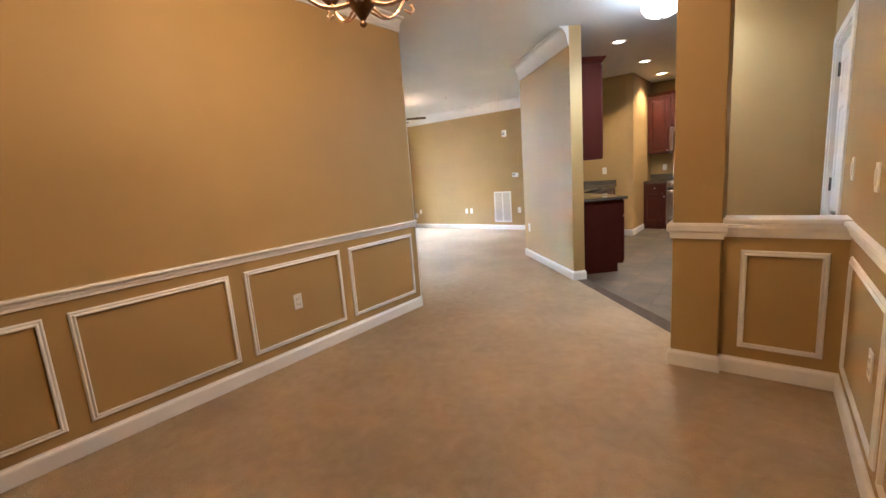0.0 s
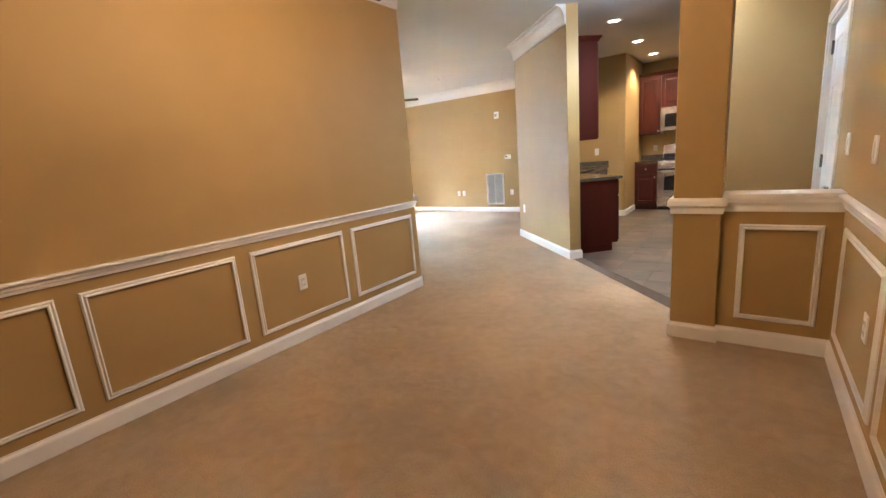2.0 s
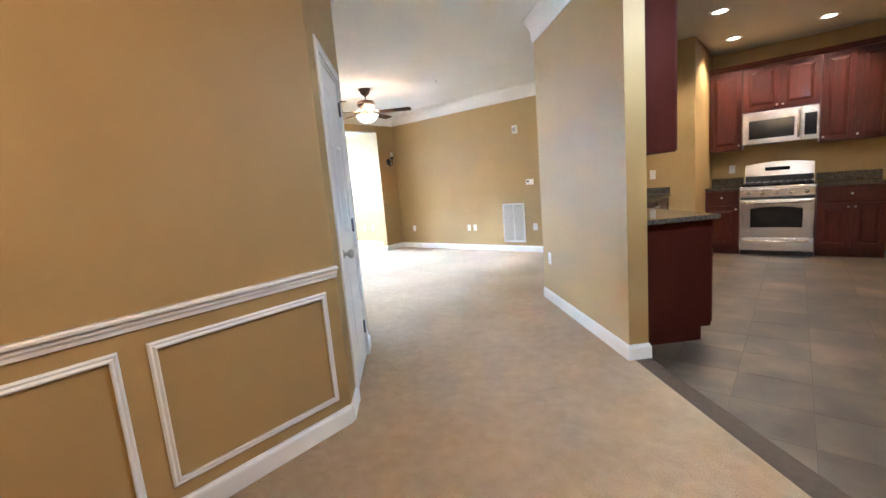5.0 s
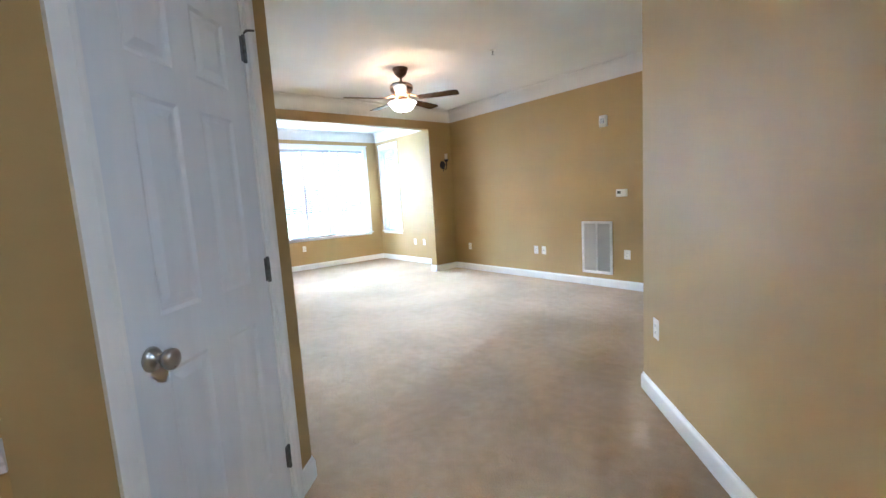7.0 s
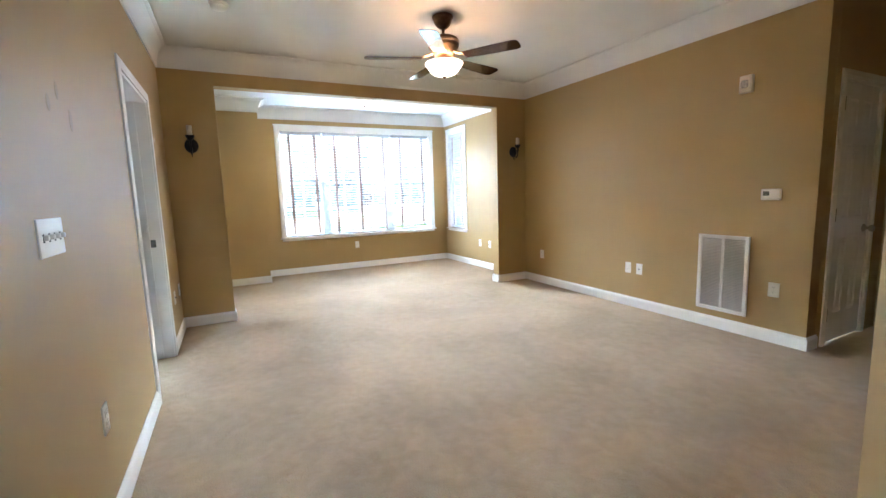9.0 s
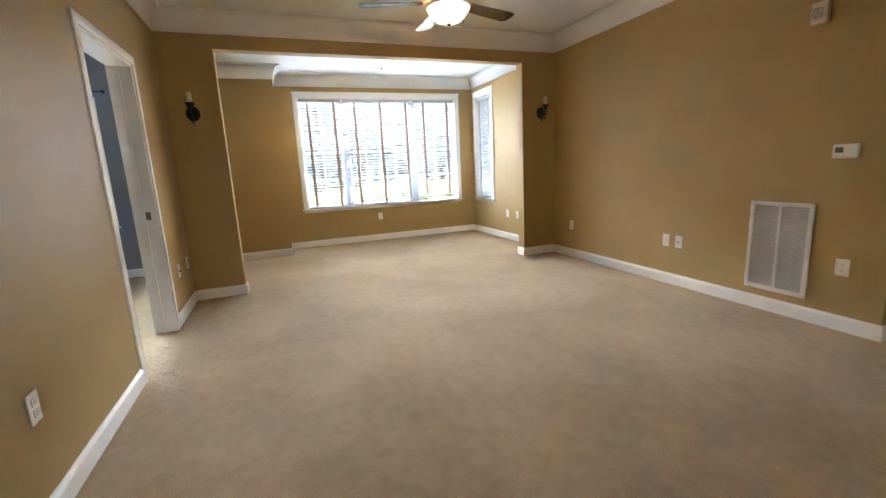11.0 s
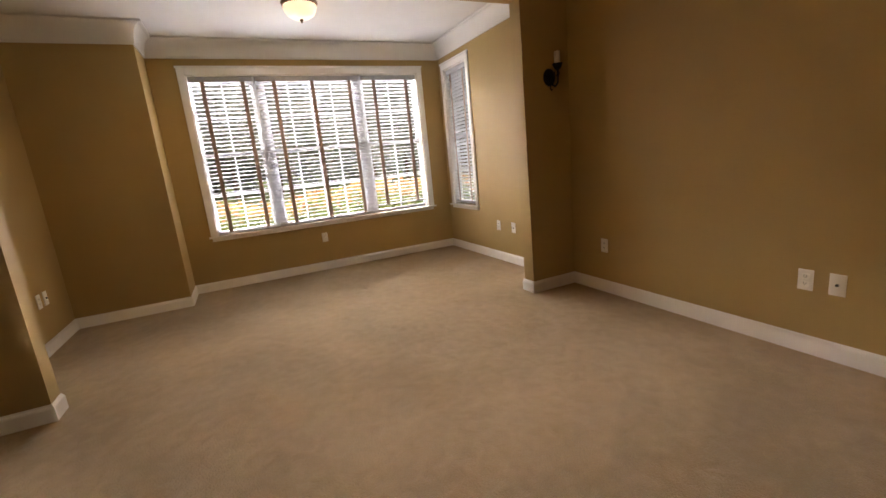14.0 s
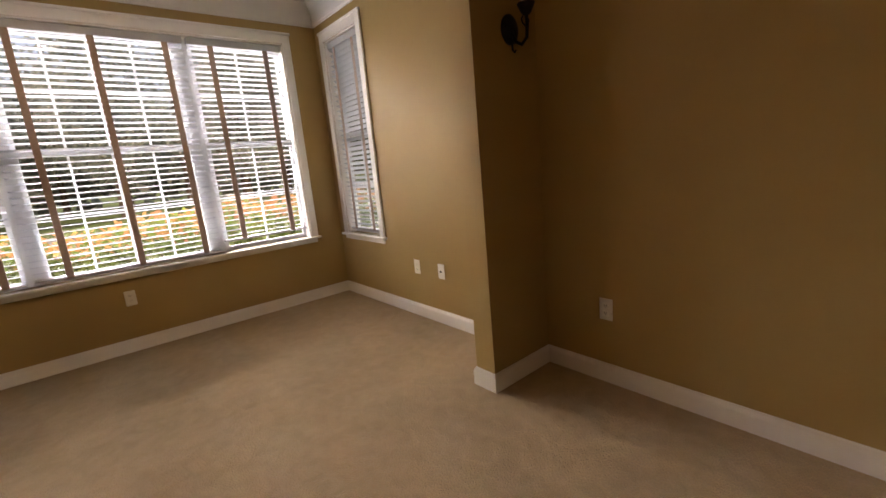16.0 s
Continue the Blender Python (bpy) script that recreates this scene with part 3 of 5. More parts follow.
def door_leaf(name, p0, p1, u0, u1, top, label, hinge_at_high_u, handle="knob", inset=0.006):
    """A six-panel leaf closed in its frame; its face lies just behind the wall's face."""
    holder = thing(name, along(p0, p1), label, "door", "", "structure")
    a, b, z0, z1 = u0 + 0.021, u1 - 0.021, 0.012, top - 0.021
    w = b - a
    part("leaf", boxed(a, b, -inset - 0.035, -inset - 0.010, z0, z1), DOORW, holder)
    st, mid = 0.115, 0.10
    xs = [(a + st, a + (w - mid) / 2), (a + (w + mid) / 2, b - st)]
    zs = [(0.24, 0.85), (1.00, 1.58), (1.68, 1.90)]
    bm = bmesh.new()
    # stiles and rails stand proud of the core, with the panels sunk between them
    for x0, x1 in ((a, a + st), (a + (w - mid) / 2, a + (w + mid) / 2), (b - st, b)):
        box(bm, x0, x1, -inset - 0.0105, -inset, z0, z1)
    for r0, r1 in ((z0, 0.24), (0.85, 1.00), (1.58, 1.68), (1.90, z1)):
        for x0, x1 in xs:
            box(bm, x0, x1, -inset - 0.0105, -inset, r0, r1)
    part("stiles_and_rails", bm, DOORW, holder)
    for x0, x1 in xs:
        for r0, r1 in zs:
            bm = bmesh.new()
            rings = []
            for d, y in ((0.0, 0.0), (0.012, -0.006), (0.022, -0.006), (0.045, -0.0015)):
                rings.append([bm.verts.new((px, -inset + y, pz)) for px, pz in ((x0 + d, r0 + d), (x1 - d, r0 + d), (x1 - d, r1 - d), (x0 + d, r1 - d))])
            for q, r in zip(rings, rings[1:]):
                for i in range(4):
                    bm.faces.new((q[i], q[(i + 1) % 4], r[(i + 1) % 4], r[i]))
            bm.faces.new(rings[-1])
            part("door_panel", bm, DOORW, holder)
    hu, ku = (b + 0.002, a + 0.065) if hinge_at_high_u else (a - 0.002, b - 0.065)
    for z in (0.24, 1.03, 1.86):
        bm = boxed(hu - 0.014, hu + 0.014, -inset - 0.002, -inset + 0.004, z - 0.045, z + 0.045, bevel=0.001)
        lathe(bm, [(0.006, -0.05), (0.007, -0.046), (0.007, 0.046), (0.006, 0.05)], 10, (hu, -inset + 0.008, z))
        part("hinge", bm, HINGE, holder)
    knob_z = 0.90
    if handle == "knob":
        bm = lathe(bmesh.new(), [(0.033, 0.0), (0.033, 0.004), (0.026, 0.012), (0.012, 0.016), (0.011, 0.034), (0.022, 0.040), (0.028, 0.052), (0.027, 0.062), (0.018, 0.068), (0.006, 0.070)], 24)
        part("door_handle", bm, NICKEL, holder, "satin nickel door knob", True, Matrix.Translation((ku, -inset, knob_z)) @ Matrix.Rotation(radians(-90), 4, "X"))
    else:
        s = 1 if hinge_at_high_u else -1
        bm = lathe(bmesh.new(), [(0.03, 0.0), (0.03, 0.006), (0.012, 0.012), (0.010, 0.045), (0.008, 0.05)], 20)
        part("door_handle_rose", bm, NICKEL, holder, "", True, Matrix.Translation((ku, -inset, knob_z)) @ Matrix.Rotation(radians(-90), 4, "X"))
        bm = tube(bmesh.new(), [(ku - s * 0.01, -inset + 0.048, knob_z), (ku + s * 0.05, -inset + 0.05, knob_z + 0.003), (ku + s * 0.11, -inset + 0.046, knob_z - 0.004)], [0.010, 0.009, 0.007], 10)
        part("door_handle", bm, NICKEL, holder, "satin nickel lever handle", True)
        bm = lathe(bmesh.new(), [(0.028, 0.0), (0.026, 0.010), (0.012, 0.014), (0.01, 0.024)], 20)
        part("deadbolt", bm, NICKEL, holder, "", True, Matrix.Translation((ku, -inset, knob_z + 0.16)) @ Matrix.Rotation(radians(-90), 4, "X"))
    return holder


casing(E0, D0, 0.18, 0.892, 2.06, 0.12, "white door casing on the slanting wall")
closet = door_leaf("door_closet", E0, D0, 0.18, 0.892, 2.06, "closed white six-panel closet door with nickel knob", False)
part("hinge_pin_stop", tube(bmesh.new(), [(0.201, 0.008, 1.915), (0.22, 0.03, 1.915), (0.211, 0.055, 1.915)], 0.004, 8), HINGE, closet)
casing((-7.125, 4.07), E0, 0.887, 1.823, 2.08, 0.15, "white casing and jambs of the bedroom doorway", both=True)
strike = thing("strike_plate", along((-7.125, 4.07), E0), "dark metal strike plate on the door jamb", "strike plate", "", "structure")
part("plate", boxed(0.9055, 0.9085, -0.075, -0.04, 0.93, 0.99, bevel=0.0008), HINGE, strike)
part("door_stop", boxed(0.9055, 0.917, -0.085, -0.078, 0.0, 2.06), TRIM, strike)
casing((0.735, -2.62), (0.735, 4.65), 6.195, 7.11, 2.04, 0.14, "white casing of the entry door")
door_leaf("door_entry", (0.735, -2.62), (0.735, 4.65), 6.195, 7.11, 2.04, "closed white six-panel entry door with lever handle", True, "lever", inset=0.03)
casing((-3.69, 9.6), (-3.69, 8.43), 0.27, 0.90, 2.04, 0.13, "white casing of the hallway door")
door_leaf("door_hall", (-3.69, 9.6), (-3.69, 8.43), 0.27, 0.90, 2.04, "closed white six-panel hallway door with nickel knob", True)
casing((-2.565, 9.6), (-3.69, 9.6), 0.187, 0.967, 2.04, 0.12, "white casing of the door at the hallway's end")
door_leaf("door_hall_end", (-2.565, 9.6), (-3.69, 9.6), 0.187, 0.967, 2.04, "closed white six-panel door at the hallway's end", False, "lever")

# ---- windows and blinds ----
def slat_mesh(width, material, depth=0.05):
    """A shallow curved slat, shared by all slats of that length."""
    bm = bmesh.new()
    rows = []
    for y, z in ((-depth / 2, -0.0016), (-depth / 4, 0.0008), (0, 0.0016), (depth / 4, 0.0008), (depth / 2, -0.0016)):
        rows.append([(bm.verts.new((x, y, z + 0.0013)), bm.verts.new((x, y, z - 0.0013))) for x in (0, width)])
    for a, b in zip(rows, rows[1:]):
        for k in (0, 1):
            bm.faces.new((a[0][k], a[1][k], b[1][k], b[0][k]))
        for e in (0, 1):
            bm.faces.new((a[e][0], a[e][1], b[e][1], b[e][0]))
    for r in (rows[0], rows[-1]):
        bm.faces.new((r[0][0], r[1][0], r[1][1], r[0][1]))
    bmesh.ops.recalc_face_normals(bm, faces=bm.faces)
    me = bpy.data.meshes.new("slat")
    bm.to_mesh(me)
    bm.free()
    me.materials.append(material)
    return me


def blind(m, a, b, top, bottom, tapes, label, tilt=9, v=-0.045, pitch=0.044, group="window blinds"):
    holder = thing("window_blind", m, label, "blind", group)
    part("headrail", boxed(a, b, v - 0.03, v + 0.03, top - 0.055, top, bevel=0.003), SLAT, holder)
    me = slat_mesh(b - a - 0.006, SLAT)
    z = top - 0.075
    i = 0
    while z > bottom + 0.03:
        s = new("slat", me)
        s.parent = holder
        s.matrix_basis = pose(a + 0.003, v, z, tilt + 2.0 * math.sin(i * 2.3), 0, 0.06 * math.sin(i * 1.7))
        z -= pitch
        i += 1
    part("bottom_rail", boxed(a + 0.003, b - 0.003, v - 0.026, v + 0.026, bottom, bottom + 0.018, bevel=0.003), SLAT, holder)
    for t in tapes:
        bm = boxed(t - 0.021, t + 0.021, v + 0.0275, v + 0.0285, bottom + 0.01, top - 0.05)
        box(bm, t - 0.004, t + 0.004, v - 0.0285, v - 0.0275, bottom + 0.01, top - 0.05)
        part("ladder_tape", bm, TAPE, holder, "brown cloth ladder tape")
    return holder


def sash_window(name, p0, p1, u0, u1, z0, z1, thick, units, label, cols, rows=2, sill=True, w=0.07):
    """A trimmed opening with double-hung units between mullions."""
    holder = thing(name, along(p0, p1), label, "window", "", "structure")
    o = 0.018
    bm = boxed(u0 - w, u0, 0, o, z0, z1 + w, bevel=0.004)
    part("window_casing", bm, TRIM, holder)
    part("window_casing", boxed(u1, u1 + w, 0, o, z0, z1 + w, bevel=0.004), TRIM, holder)
    part("window_casing", boxed(u0, u1, 0, o + 0.002, z1, z1 + w, bevel=0.004), TRIM, holder)
    part("head_cap", boxed(u0 - w - 0.01, u1 + w + 0.01, 0, o + 0.008, z1 + w, z1 + w + 0.022, bevel=0.004), TRIM, holder)
    part("window_sill", boxed(u0 - w - 0.02, u1 + w + 0.02, -thick + 0.06, 0.045, z0 - 0.02, z0, bevel=0.005, segs=2), TRIM, holder)
    part("window_apron", boxed(u0 - w + 0.01, u1 + w - 0.01, 0, 0.014, z0 - 0.06, z0 - 0.021, bevel=0.003), TRIM, holder)
    part("reveal", boxed(u0, u0 + 0.012, -thick, 0, z0, z1), TRIM, holder)
    part("reveal", boxed(u1 - 0.012, u1, -thick, 0, z0, z1), TRIM, holder)
    part("reveal", boxed(u0 + 0.012, u1 - 0.012, -thick, 0, z1 - 0.012, z1), TRIM, holder)
    mid = (z0 + z1) / 2 + 0.02
    for k, (a, b) in enumerate(units):
        f = 0.03
        if k:
            part("mullion", boxed(units[k - 1][1], a, -thick + 0.01, -0.088, z0, z1 - 0.012), VINYL, holder)
        for which, (lo, hi, v) in enumerate(((z0, mid + 0.02, -thick + 0.035), (mid - 0.02, z1 - 0.012, -thick + 0.012))):
            bm = bmesh.new()
            box(bm, a, a + f, v - 0.012, v + 0.012, lo, hi)
            box(bm, b - f, b, v - 0.012, v + 0.012, lo, hi)
            box(bm, a + f, b - f, v - 0.012, v + 0.012, lo, lo + f + 0.008)
            box(bm, a + f, b - f, v - 0.012, v + 0.012, hi - f, hi)
            sash = part("window_frame", bm, VINYL, holder)
            bm = bmesh.new()
            n = cols[k]
            for c in range(1, n):
                x = a + f + (b - a - 2 * f) * c / n
                box(bm, x - 0.008, x + 0.008, v + 0.002, v + 0.008, lo + f, hi - f)
            for r in range(1, rows):
                z = lo + f + (hi - lo - 2 * f) * r / rows
                box(bm, a + f, b - f, v + 0.001, v + 0.007, z - 0.008, z + 0.008)
            part("muntins", bm, VINYL, sash)
            pane = part("pane", boxed(a + f, b - f, v - 0.006, v - 0.002, lo + f, hi - f), PANE, sash)
            pane.visible_shadow = False
    return holder


BW0, BW1 = (-9.655, 8.56), (-9.655, 5.073)
bu = lambda y: 8.56 - y
sash_window("window_bay", BW0, BW1, bu(8.102), bu(5.405), 0.635, 2.40, 0.13,
            [(bu(8.092), bu(7.35)), (bu(7.255), bu(6.165)), (bu(6.07), bu(5.415))], "wide triple window with white trim and sill", (2, 4, 2))
MB = along(BW0, BW1)
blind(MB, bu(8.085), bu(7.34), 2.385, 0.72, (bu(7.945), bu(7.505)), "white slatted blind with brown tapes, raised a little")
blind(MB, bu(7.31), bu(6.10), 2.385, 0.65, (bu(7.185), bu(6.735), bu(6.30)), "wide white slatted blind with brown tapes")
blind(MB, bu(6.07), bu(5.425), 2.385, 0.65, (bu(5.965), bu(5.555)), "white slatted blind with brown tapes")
SW0, SW1 = (-3.69, 8.43), (-9.655, 8.43)
su = lambda x: -3.69 - x
sash_window("window_side", SW0, SW1, su(-8.885), su(-9.48), 0.635, 2.40, 0.13, [(su(-8.895), su(-9.47))], "narrow side window of the bay with white trim", (2,))
blind(along(SW0, SW1), su(-8.905), su(-9.46), 2.385, 0.67, (su(-9.02), su(-9.35)), "narrow white slatted blind with brown tapes", tilt=30)
RW0, RW1 = (BX, 3.95), (BX, 0.3)
sash_window("window_bedroom", RW0, RW1, 0.98, 2.0, 0.68, 2.15, 0.15, [(0.99, 1.99)], "bedroom window with white trim", (3,))
blind(along(RW0, RW1), 1.0, 1.98, 2.14, 0.72, (), "white slatted bedroom blind let down with open slats", tilt=-16)
rod = thing("curtain_rod", along(RW0, RW1), "thin black curtain rod over the bedroom window", "curtain rod")
part("rod", tube(bmesh.new(), [(0.80, 0.09, 2.30), (2.2, 0.09, 2.30)], 0.008, 10), IRON, rod)
for e in (0.79, 2.21):
    part("finial", lathe(bmesh.new(), [(0.004, -0.025), (0.02, -0.012), (0.024, 0), (0.02, 0.012), (0.004, 0.025)], 12, (e, 0.09, 2.30)), IRON, rod, "", True)
for e in (0.86, 2.14):
    part("bracket", tube(bmesh.new(), [(e, 0.0, 2.31), (e, 0.05, 2.315), (e, 0.09, 2.295)], 0.006, 8), IRON, rod)


# ---- small wall fixtures ----
def wall_plate(p0, p1, u, z, style="outlet", w=0.072, h=0.117):
    kinds = {"outlet": ("wall_outlet", "white duplex wall outlet on the tan wall", "outlet"), "blank": ("wall_plate", "white blank wall plate", "wall plate"),
             "switch": ("light_switch", "white light switch plate", "light switch"), "jack": ("cable_jack", "white cable jack plate with a dark socket", "wall jack"),
             "triple": ("light_switch", "white four-gang light switch plate with toggles", "light switch")}
    name, label, cat = kinds[style]
    holder = thing(name, along(p0, p1, z) @ Matrix.Translation((u, 0, 0)), label, cat, name + "s")
    part("plate", boxed(-w / 2, w / 2, 0, 0.006, -h / 2, h / 2, bevel=0.0025, segs=2), PLATE, holder)
    if style == "outlet":
        for dz in (-0.021, 0.021):
            sock = part("socket", boxed(-0.017, 0.017, 0.006, 0.0085, dz - 0.0145, dz + 0.0145, bevel=0.003), PLATE, holder)
            bm = bmesh.new()
            for dx in (-0.006, 0.006):
                box(bm, dx - 0.0012, dx + 0.0012, 0.0083, 0.0091, dz - 0.002, dz + 0.007)
            box(bm, -0.002, 0.002, 0.0083, 0.0091, dz - 0.009, dz - 0.005)
            part("slots", bm, SLOT, sock)
    elif style == "switch":
        part("toggle", boxed(-0.016, 0.016, 0.006, 0.011, -0.033, 0.033, bevel=0.002), PLATE, holder)
    elif style == "triple":
        for dx in (-0.069, -0.023, 0.023, 0.069):
            t = part("toggle", boxed(dx - 0.005, dx + 0.005, 0.006, 0.02, -0.006, 0.010, bevel=0.002), PLATE, holder)
            part("toggle_slot", boxed(dx - 0.006, dx + 0.006, 0.0055, 0.0068, -0.013, 0.013), SLOT, t)
    elif style == "jack":
        part("socket", lathe(bmesh.new(), [(0.008, 0), (0.008, 0.008), (0.005, 0.010)], 12), SLOT, holder, "", False, Matrix.Translation((0, 0.005, 0)) @ Matrix.Rotation(radians(-90), 4, "X"))
    return holder


DL = (D0, (-2.41, -2.5))
DR = ((0.735, -2.62), (0.735, 4.65))
LR = ((-3.69, 8.43), (-9.655, 8.43))
LL = ((-7.125, 4.07), E0)
wall_plate(*DL, 3.25 - 1.842, 0.454)
wall_plate(*DR, 2.62 + 2.25, 0.48)
wall_plate(*DR, 2.62 + 2.48, 1.18, "switch")
wall_plate(*DR, 2.62 + 3.14, 1.19, "switch")
wall_plate(K0, K1, 1.505, 0.45)
wall_plate(*LR, 6.75 - 3.69, 0.412)
wall_plate(*LR, 5.318 - 3.69, 0.425)
wall_plate(*LR, 5.178 - 3.69, 0.425, "jack")
wall_plate(*LR, 3.925 - 3.69, 0.438, "outlet", 0.08, 0.117)
wall_plate(*LR, 8.387 - 3.69, 0.425)
wall_plate(*LR, 8.083 - 3.69, 0.425, "jack")
wall_plate(BW0, BW1, bu(6.603), 0.425)
wall_plate((-9.15, 4.10), (-7.26, 4.10), 9.15 - 8.55, 0.44)
wall_plate((-9.15, 4.10), (-7.26, 4.10), 9.15 - 8.68, 0.44, "jack")
wall_plate(*LL, 7.125 - 4.15, 0.45)
wall_plate(*LL, 7.125 - 3.87, 1.19, "triple", 0.208, 0.117)
wall_plate(*LL, 7.125 - 6.594, 0.43, "jack")
wall_plate(*LL, 7.125 - 6.967, 0.43)
wall_plate((-1.632, 8.05), (-2.49, 8.05), 0.36, 1.17)
wall_plate((0.735, 9.45), (-1.51, 9.45), 0.735 + 1.26, 1.14)

grille = thing("return_air_grille", along(*LR), "white return air grille with two louvred bays low on the wall", "air grille")
ga, gb, gz0, gz1 = 4.115 - 3.69, 4.542 - 3.69, 0.168, 0.850
bm = bmesh.new()
f = 0.03
for a, b, c, d in ((ga, ga + f, gz0, gz1), (gb - f, gb, gz0, gz1), (ga + f, gb - f, gz0, gz0 + f), (ga + f, gb - f, gz1 - f, gz1)):
    box(bm, a, b, 0, 0.02, c, d, bevel=0.003)
part("frame", bm, TRIM, grille)
gm = (ga + gb) / 2
part("mullion", boxed(gm - 0.009, gm + 0.009, 0.001, 0.018, gz0 + f, gz1 - f), TRIM, grille)
part("filter", boxed(ga + f, gb - f, 0.0005, 0.0025, gz0 + f, gz1 - f), FILTER, grille, "dusty grey filter")
lou = bpy.data.meshes.new("louvre")
bml = boxed(0, gm - 0.009 - ga - f, -0.0055, 0.0055, -0.0012, 0.0012)
bml.to_mesh(lou)
bml.free()
lou.materials.append(GREYMESH)
for x in (ga + f, gm + 0.009):
    for i in range(46):
        o = new("louvre", lou)
        o.parent = grille
        o.matrix_basis = pose(x, 0.0095, gz0 + f + 0.006 + i * (gz1 - gz0 - 2 * f - 0.008) / 46, 38)

thermo = thing("thermostat", along(*LR, 1.200) @ Matrix.Translation((3.982 - 3.69, 0, 0)), "white wall thermostat with a small grey screen", "thermostat")
part("body", boxed(-0.068, 0.068, 0, 0.028, -0.045, 0.045, bevel=0.006, segs=2), PLATE, thermo)
part("screen", boxed(0.008, 0.052, 0.0275, 0.029, -0.008, 0.026), LCD, thermo, "grey liquid crystal screen")
for dx in (-0.045, -0.025):
    for dz in (-0.012, 0.012):
        part("button", boxed(dx - 0.007, dx + 0.007, 0.0275, 0.030, dz - 0.006, dz + 0.006, bevel=0.0015), PLATE, thermo)
part("button", boxed(-0.01, 0.01, 0.0275, 0.030, -0.034, -0.026, bevel=0.0015), GREYMESH, thermo)

strobe = thing("fire_alarm_strobe", along(*LR, 2.09) @ Matrix.Translation((4.205 - 3.69, 0, 0)), "white fire alarm horn strobe on the wall", "fire alarm")
part("body", boxed(-0.045, 0.05, 0, 0.04, -0.068, 0.068, bevel=0.006, segs=2), PLATE, strobe)
part("lens", boxed(-0.024, 0.03, 0.0395, 0.066, -0.032, 0.03, bevel=0.014, segs=3), surface("strobe_lens", (0.30, 0.30, 0.31), (0.55, 0.55, 0.56), 45, 0.08, bump=0.0), strobe, "clear strobe lens")
part("sounder_slots", boxed(-0.04, -0.030, 0.0395, 0.041, -0.045, 0.045), GREYMESH, strobe)


def patch(u, z, w, h):
    """A retouched spot, a shade darker than the old paint."""
    m = along(*LL, z) @ Matrix.Translation((u, 0.0, 0))
    bm = lathe(bmesh.new(), [(1.0, 0.0), (0.9, 0.0012)], 18, squash=(w, h))
    ob = part("wall_patch", bm, PATCHPAINT, None, "", False, m @ Matrix.Rotation(radians(-90), 4, "X"))
    tagged(ob, "darker retouched spot on the tan wall paint", "paint patch", "paint patches", "structure")


PATCHPAINT = surface("retouched_paint", (0.33, 0.245, 0.115), (0.37, 0.27, 0.125), 12, 0.7, bump=0.15)
for x, z, w, h in ((-4.13, 1.69, 0.016, 0.032), (-4.03, 1.63, 0.018, 0.03), (-4.25, 1.605, 0.018, 0.042)):
    patch(7.125 + x, z, w, h)


def sconce(y):
    holder = thing("wall_sconce", pose(-7.125, y, 1.83), "black iron candle sconce with ivory sleeve on the pier", "wall sconce", "wall sconces")
    bm = lathe(bmesh.new(), [(0.072, 0.0), (0.070, 0.008), (0.052, 0.018), (0.022, 0.024), (0.004, 0.026)], 24, squash=(1.0, 0.86))
    part("back_plate", bm, IRON, holder, "", True, Matrix.Translation((0, 0, 0.01)) @ Matrix.Rotation(radians(90), 4, "Y"))
    pts = [(0.014, 0, 0.0), (0.04, 0, -0.055), (0.075, 0, -0.075), (0.105, 0, -0.05), (0.11, 0, 0.0), (0.108, 0, 0.06)]
    part("arm", tube(bmesh.new(), pts, 0.0085, 10), IRON, holder, "", True)
    part("tail", tube(bmesh.new(), [(0.014, 0, -0.045), (0.016, 0, -0.085), (0.028, 0, -0.10), (0.038, 0, -0.09)], [0.006, 0.005, 0.005, 0.004], 8), IRON, holder, "", True)
    for s in (-1, 1):
        part("curl", tube(bmesh.new(), [(0.10, 0, 0.0), (0.10, s * 0.02, 0.012), (0.10, s * 0.028, 0.03), (0.10, s * 0.018, 0.04)], 0.0035, 8), IRON, holder)
    part("cup", lathe(bmesh.new(), [(0.013, 0.0), (0.024, 0.012), (0.04, 0.044), (0.043, 0.052), (0.022, 0.052)], 20, (0.108, 0, 0.045)), IRON, holder, "", True)
    part("candle_sleeve", lathe(bmesh.new(), [(0.024, 0.0), (0.0245, 0.05), (0.024, 0.092), (0.020, 0.097), (0.006, 0.097)], 18, (0.108, 0, 0.094)), CANDLE, holder, "ivory candle sleeve", True)


sconce(4.30)
sconce(8.22)


# ---- ceiling fixtures ----
FX, FY = -5.485, 6.315
fan = thing("ceiling_fan", pose(FX, FY, CEILING) @ Matrix.Scale(0.91, 4, (0, 0, 1)), "bronze ceiling fan with five dark walnut blades and lit bowl", "ceiling fan")
part("canopy", lathe(bmesh.new(), [(0.088, 0.0), (0.09, -0.010), (0.088, -0.022), (0.078, -0.030), (0.074, -0.055), (0.058, -0.085), (0.034, -0.108), (0.02, -0.115)], 28), BRONZE, fan, "", True)
part("downrod", lathe(bmesh.new(), [(0.013, -0.10), (0.013, -0.185)], 14), BRONZE, fan, "", True)
part("motor_housing", lathe(bmesh.new(), [(0.03, -0.165), (0.05, -0.175), (0.105, -0.19), (0.125, -0.205), (0.13, -0.23), (0.13, -0.265), (0.122, -0.285), (0.10, -0.30), (0.095, -0.335), (0.06, -0.35)], 36), BRONZE, fan, "", True)
part("motor_band", lathe(bmesh.new(), [(0.131, -0.225), (0.134, -0.230), (0.134, -0.242), (0.131, -0.247)], 36), COPPERY, fan, "", True)
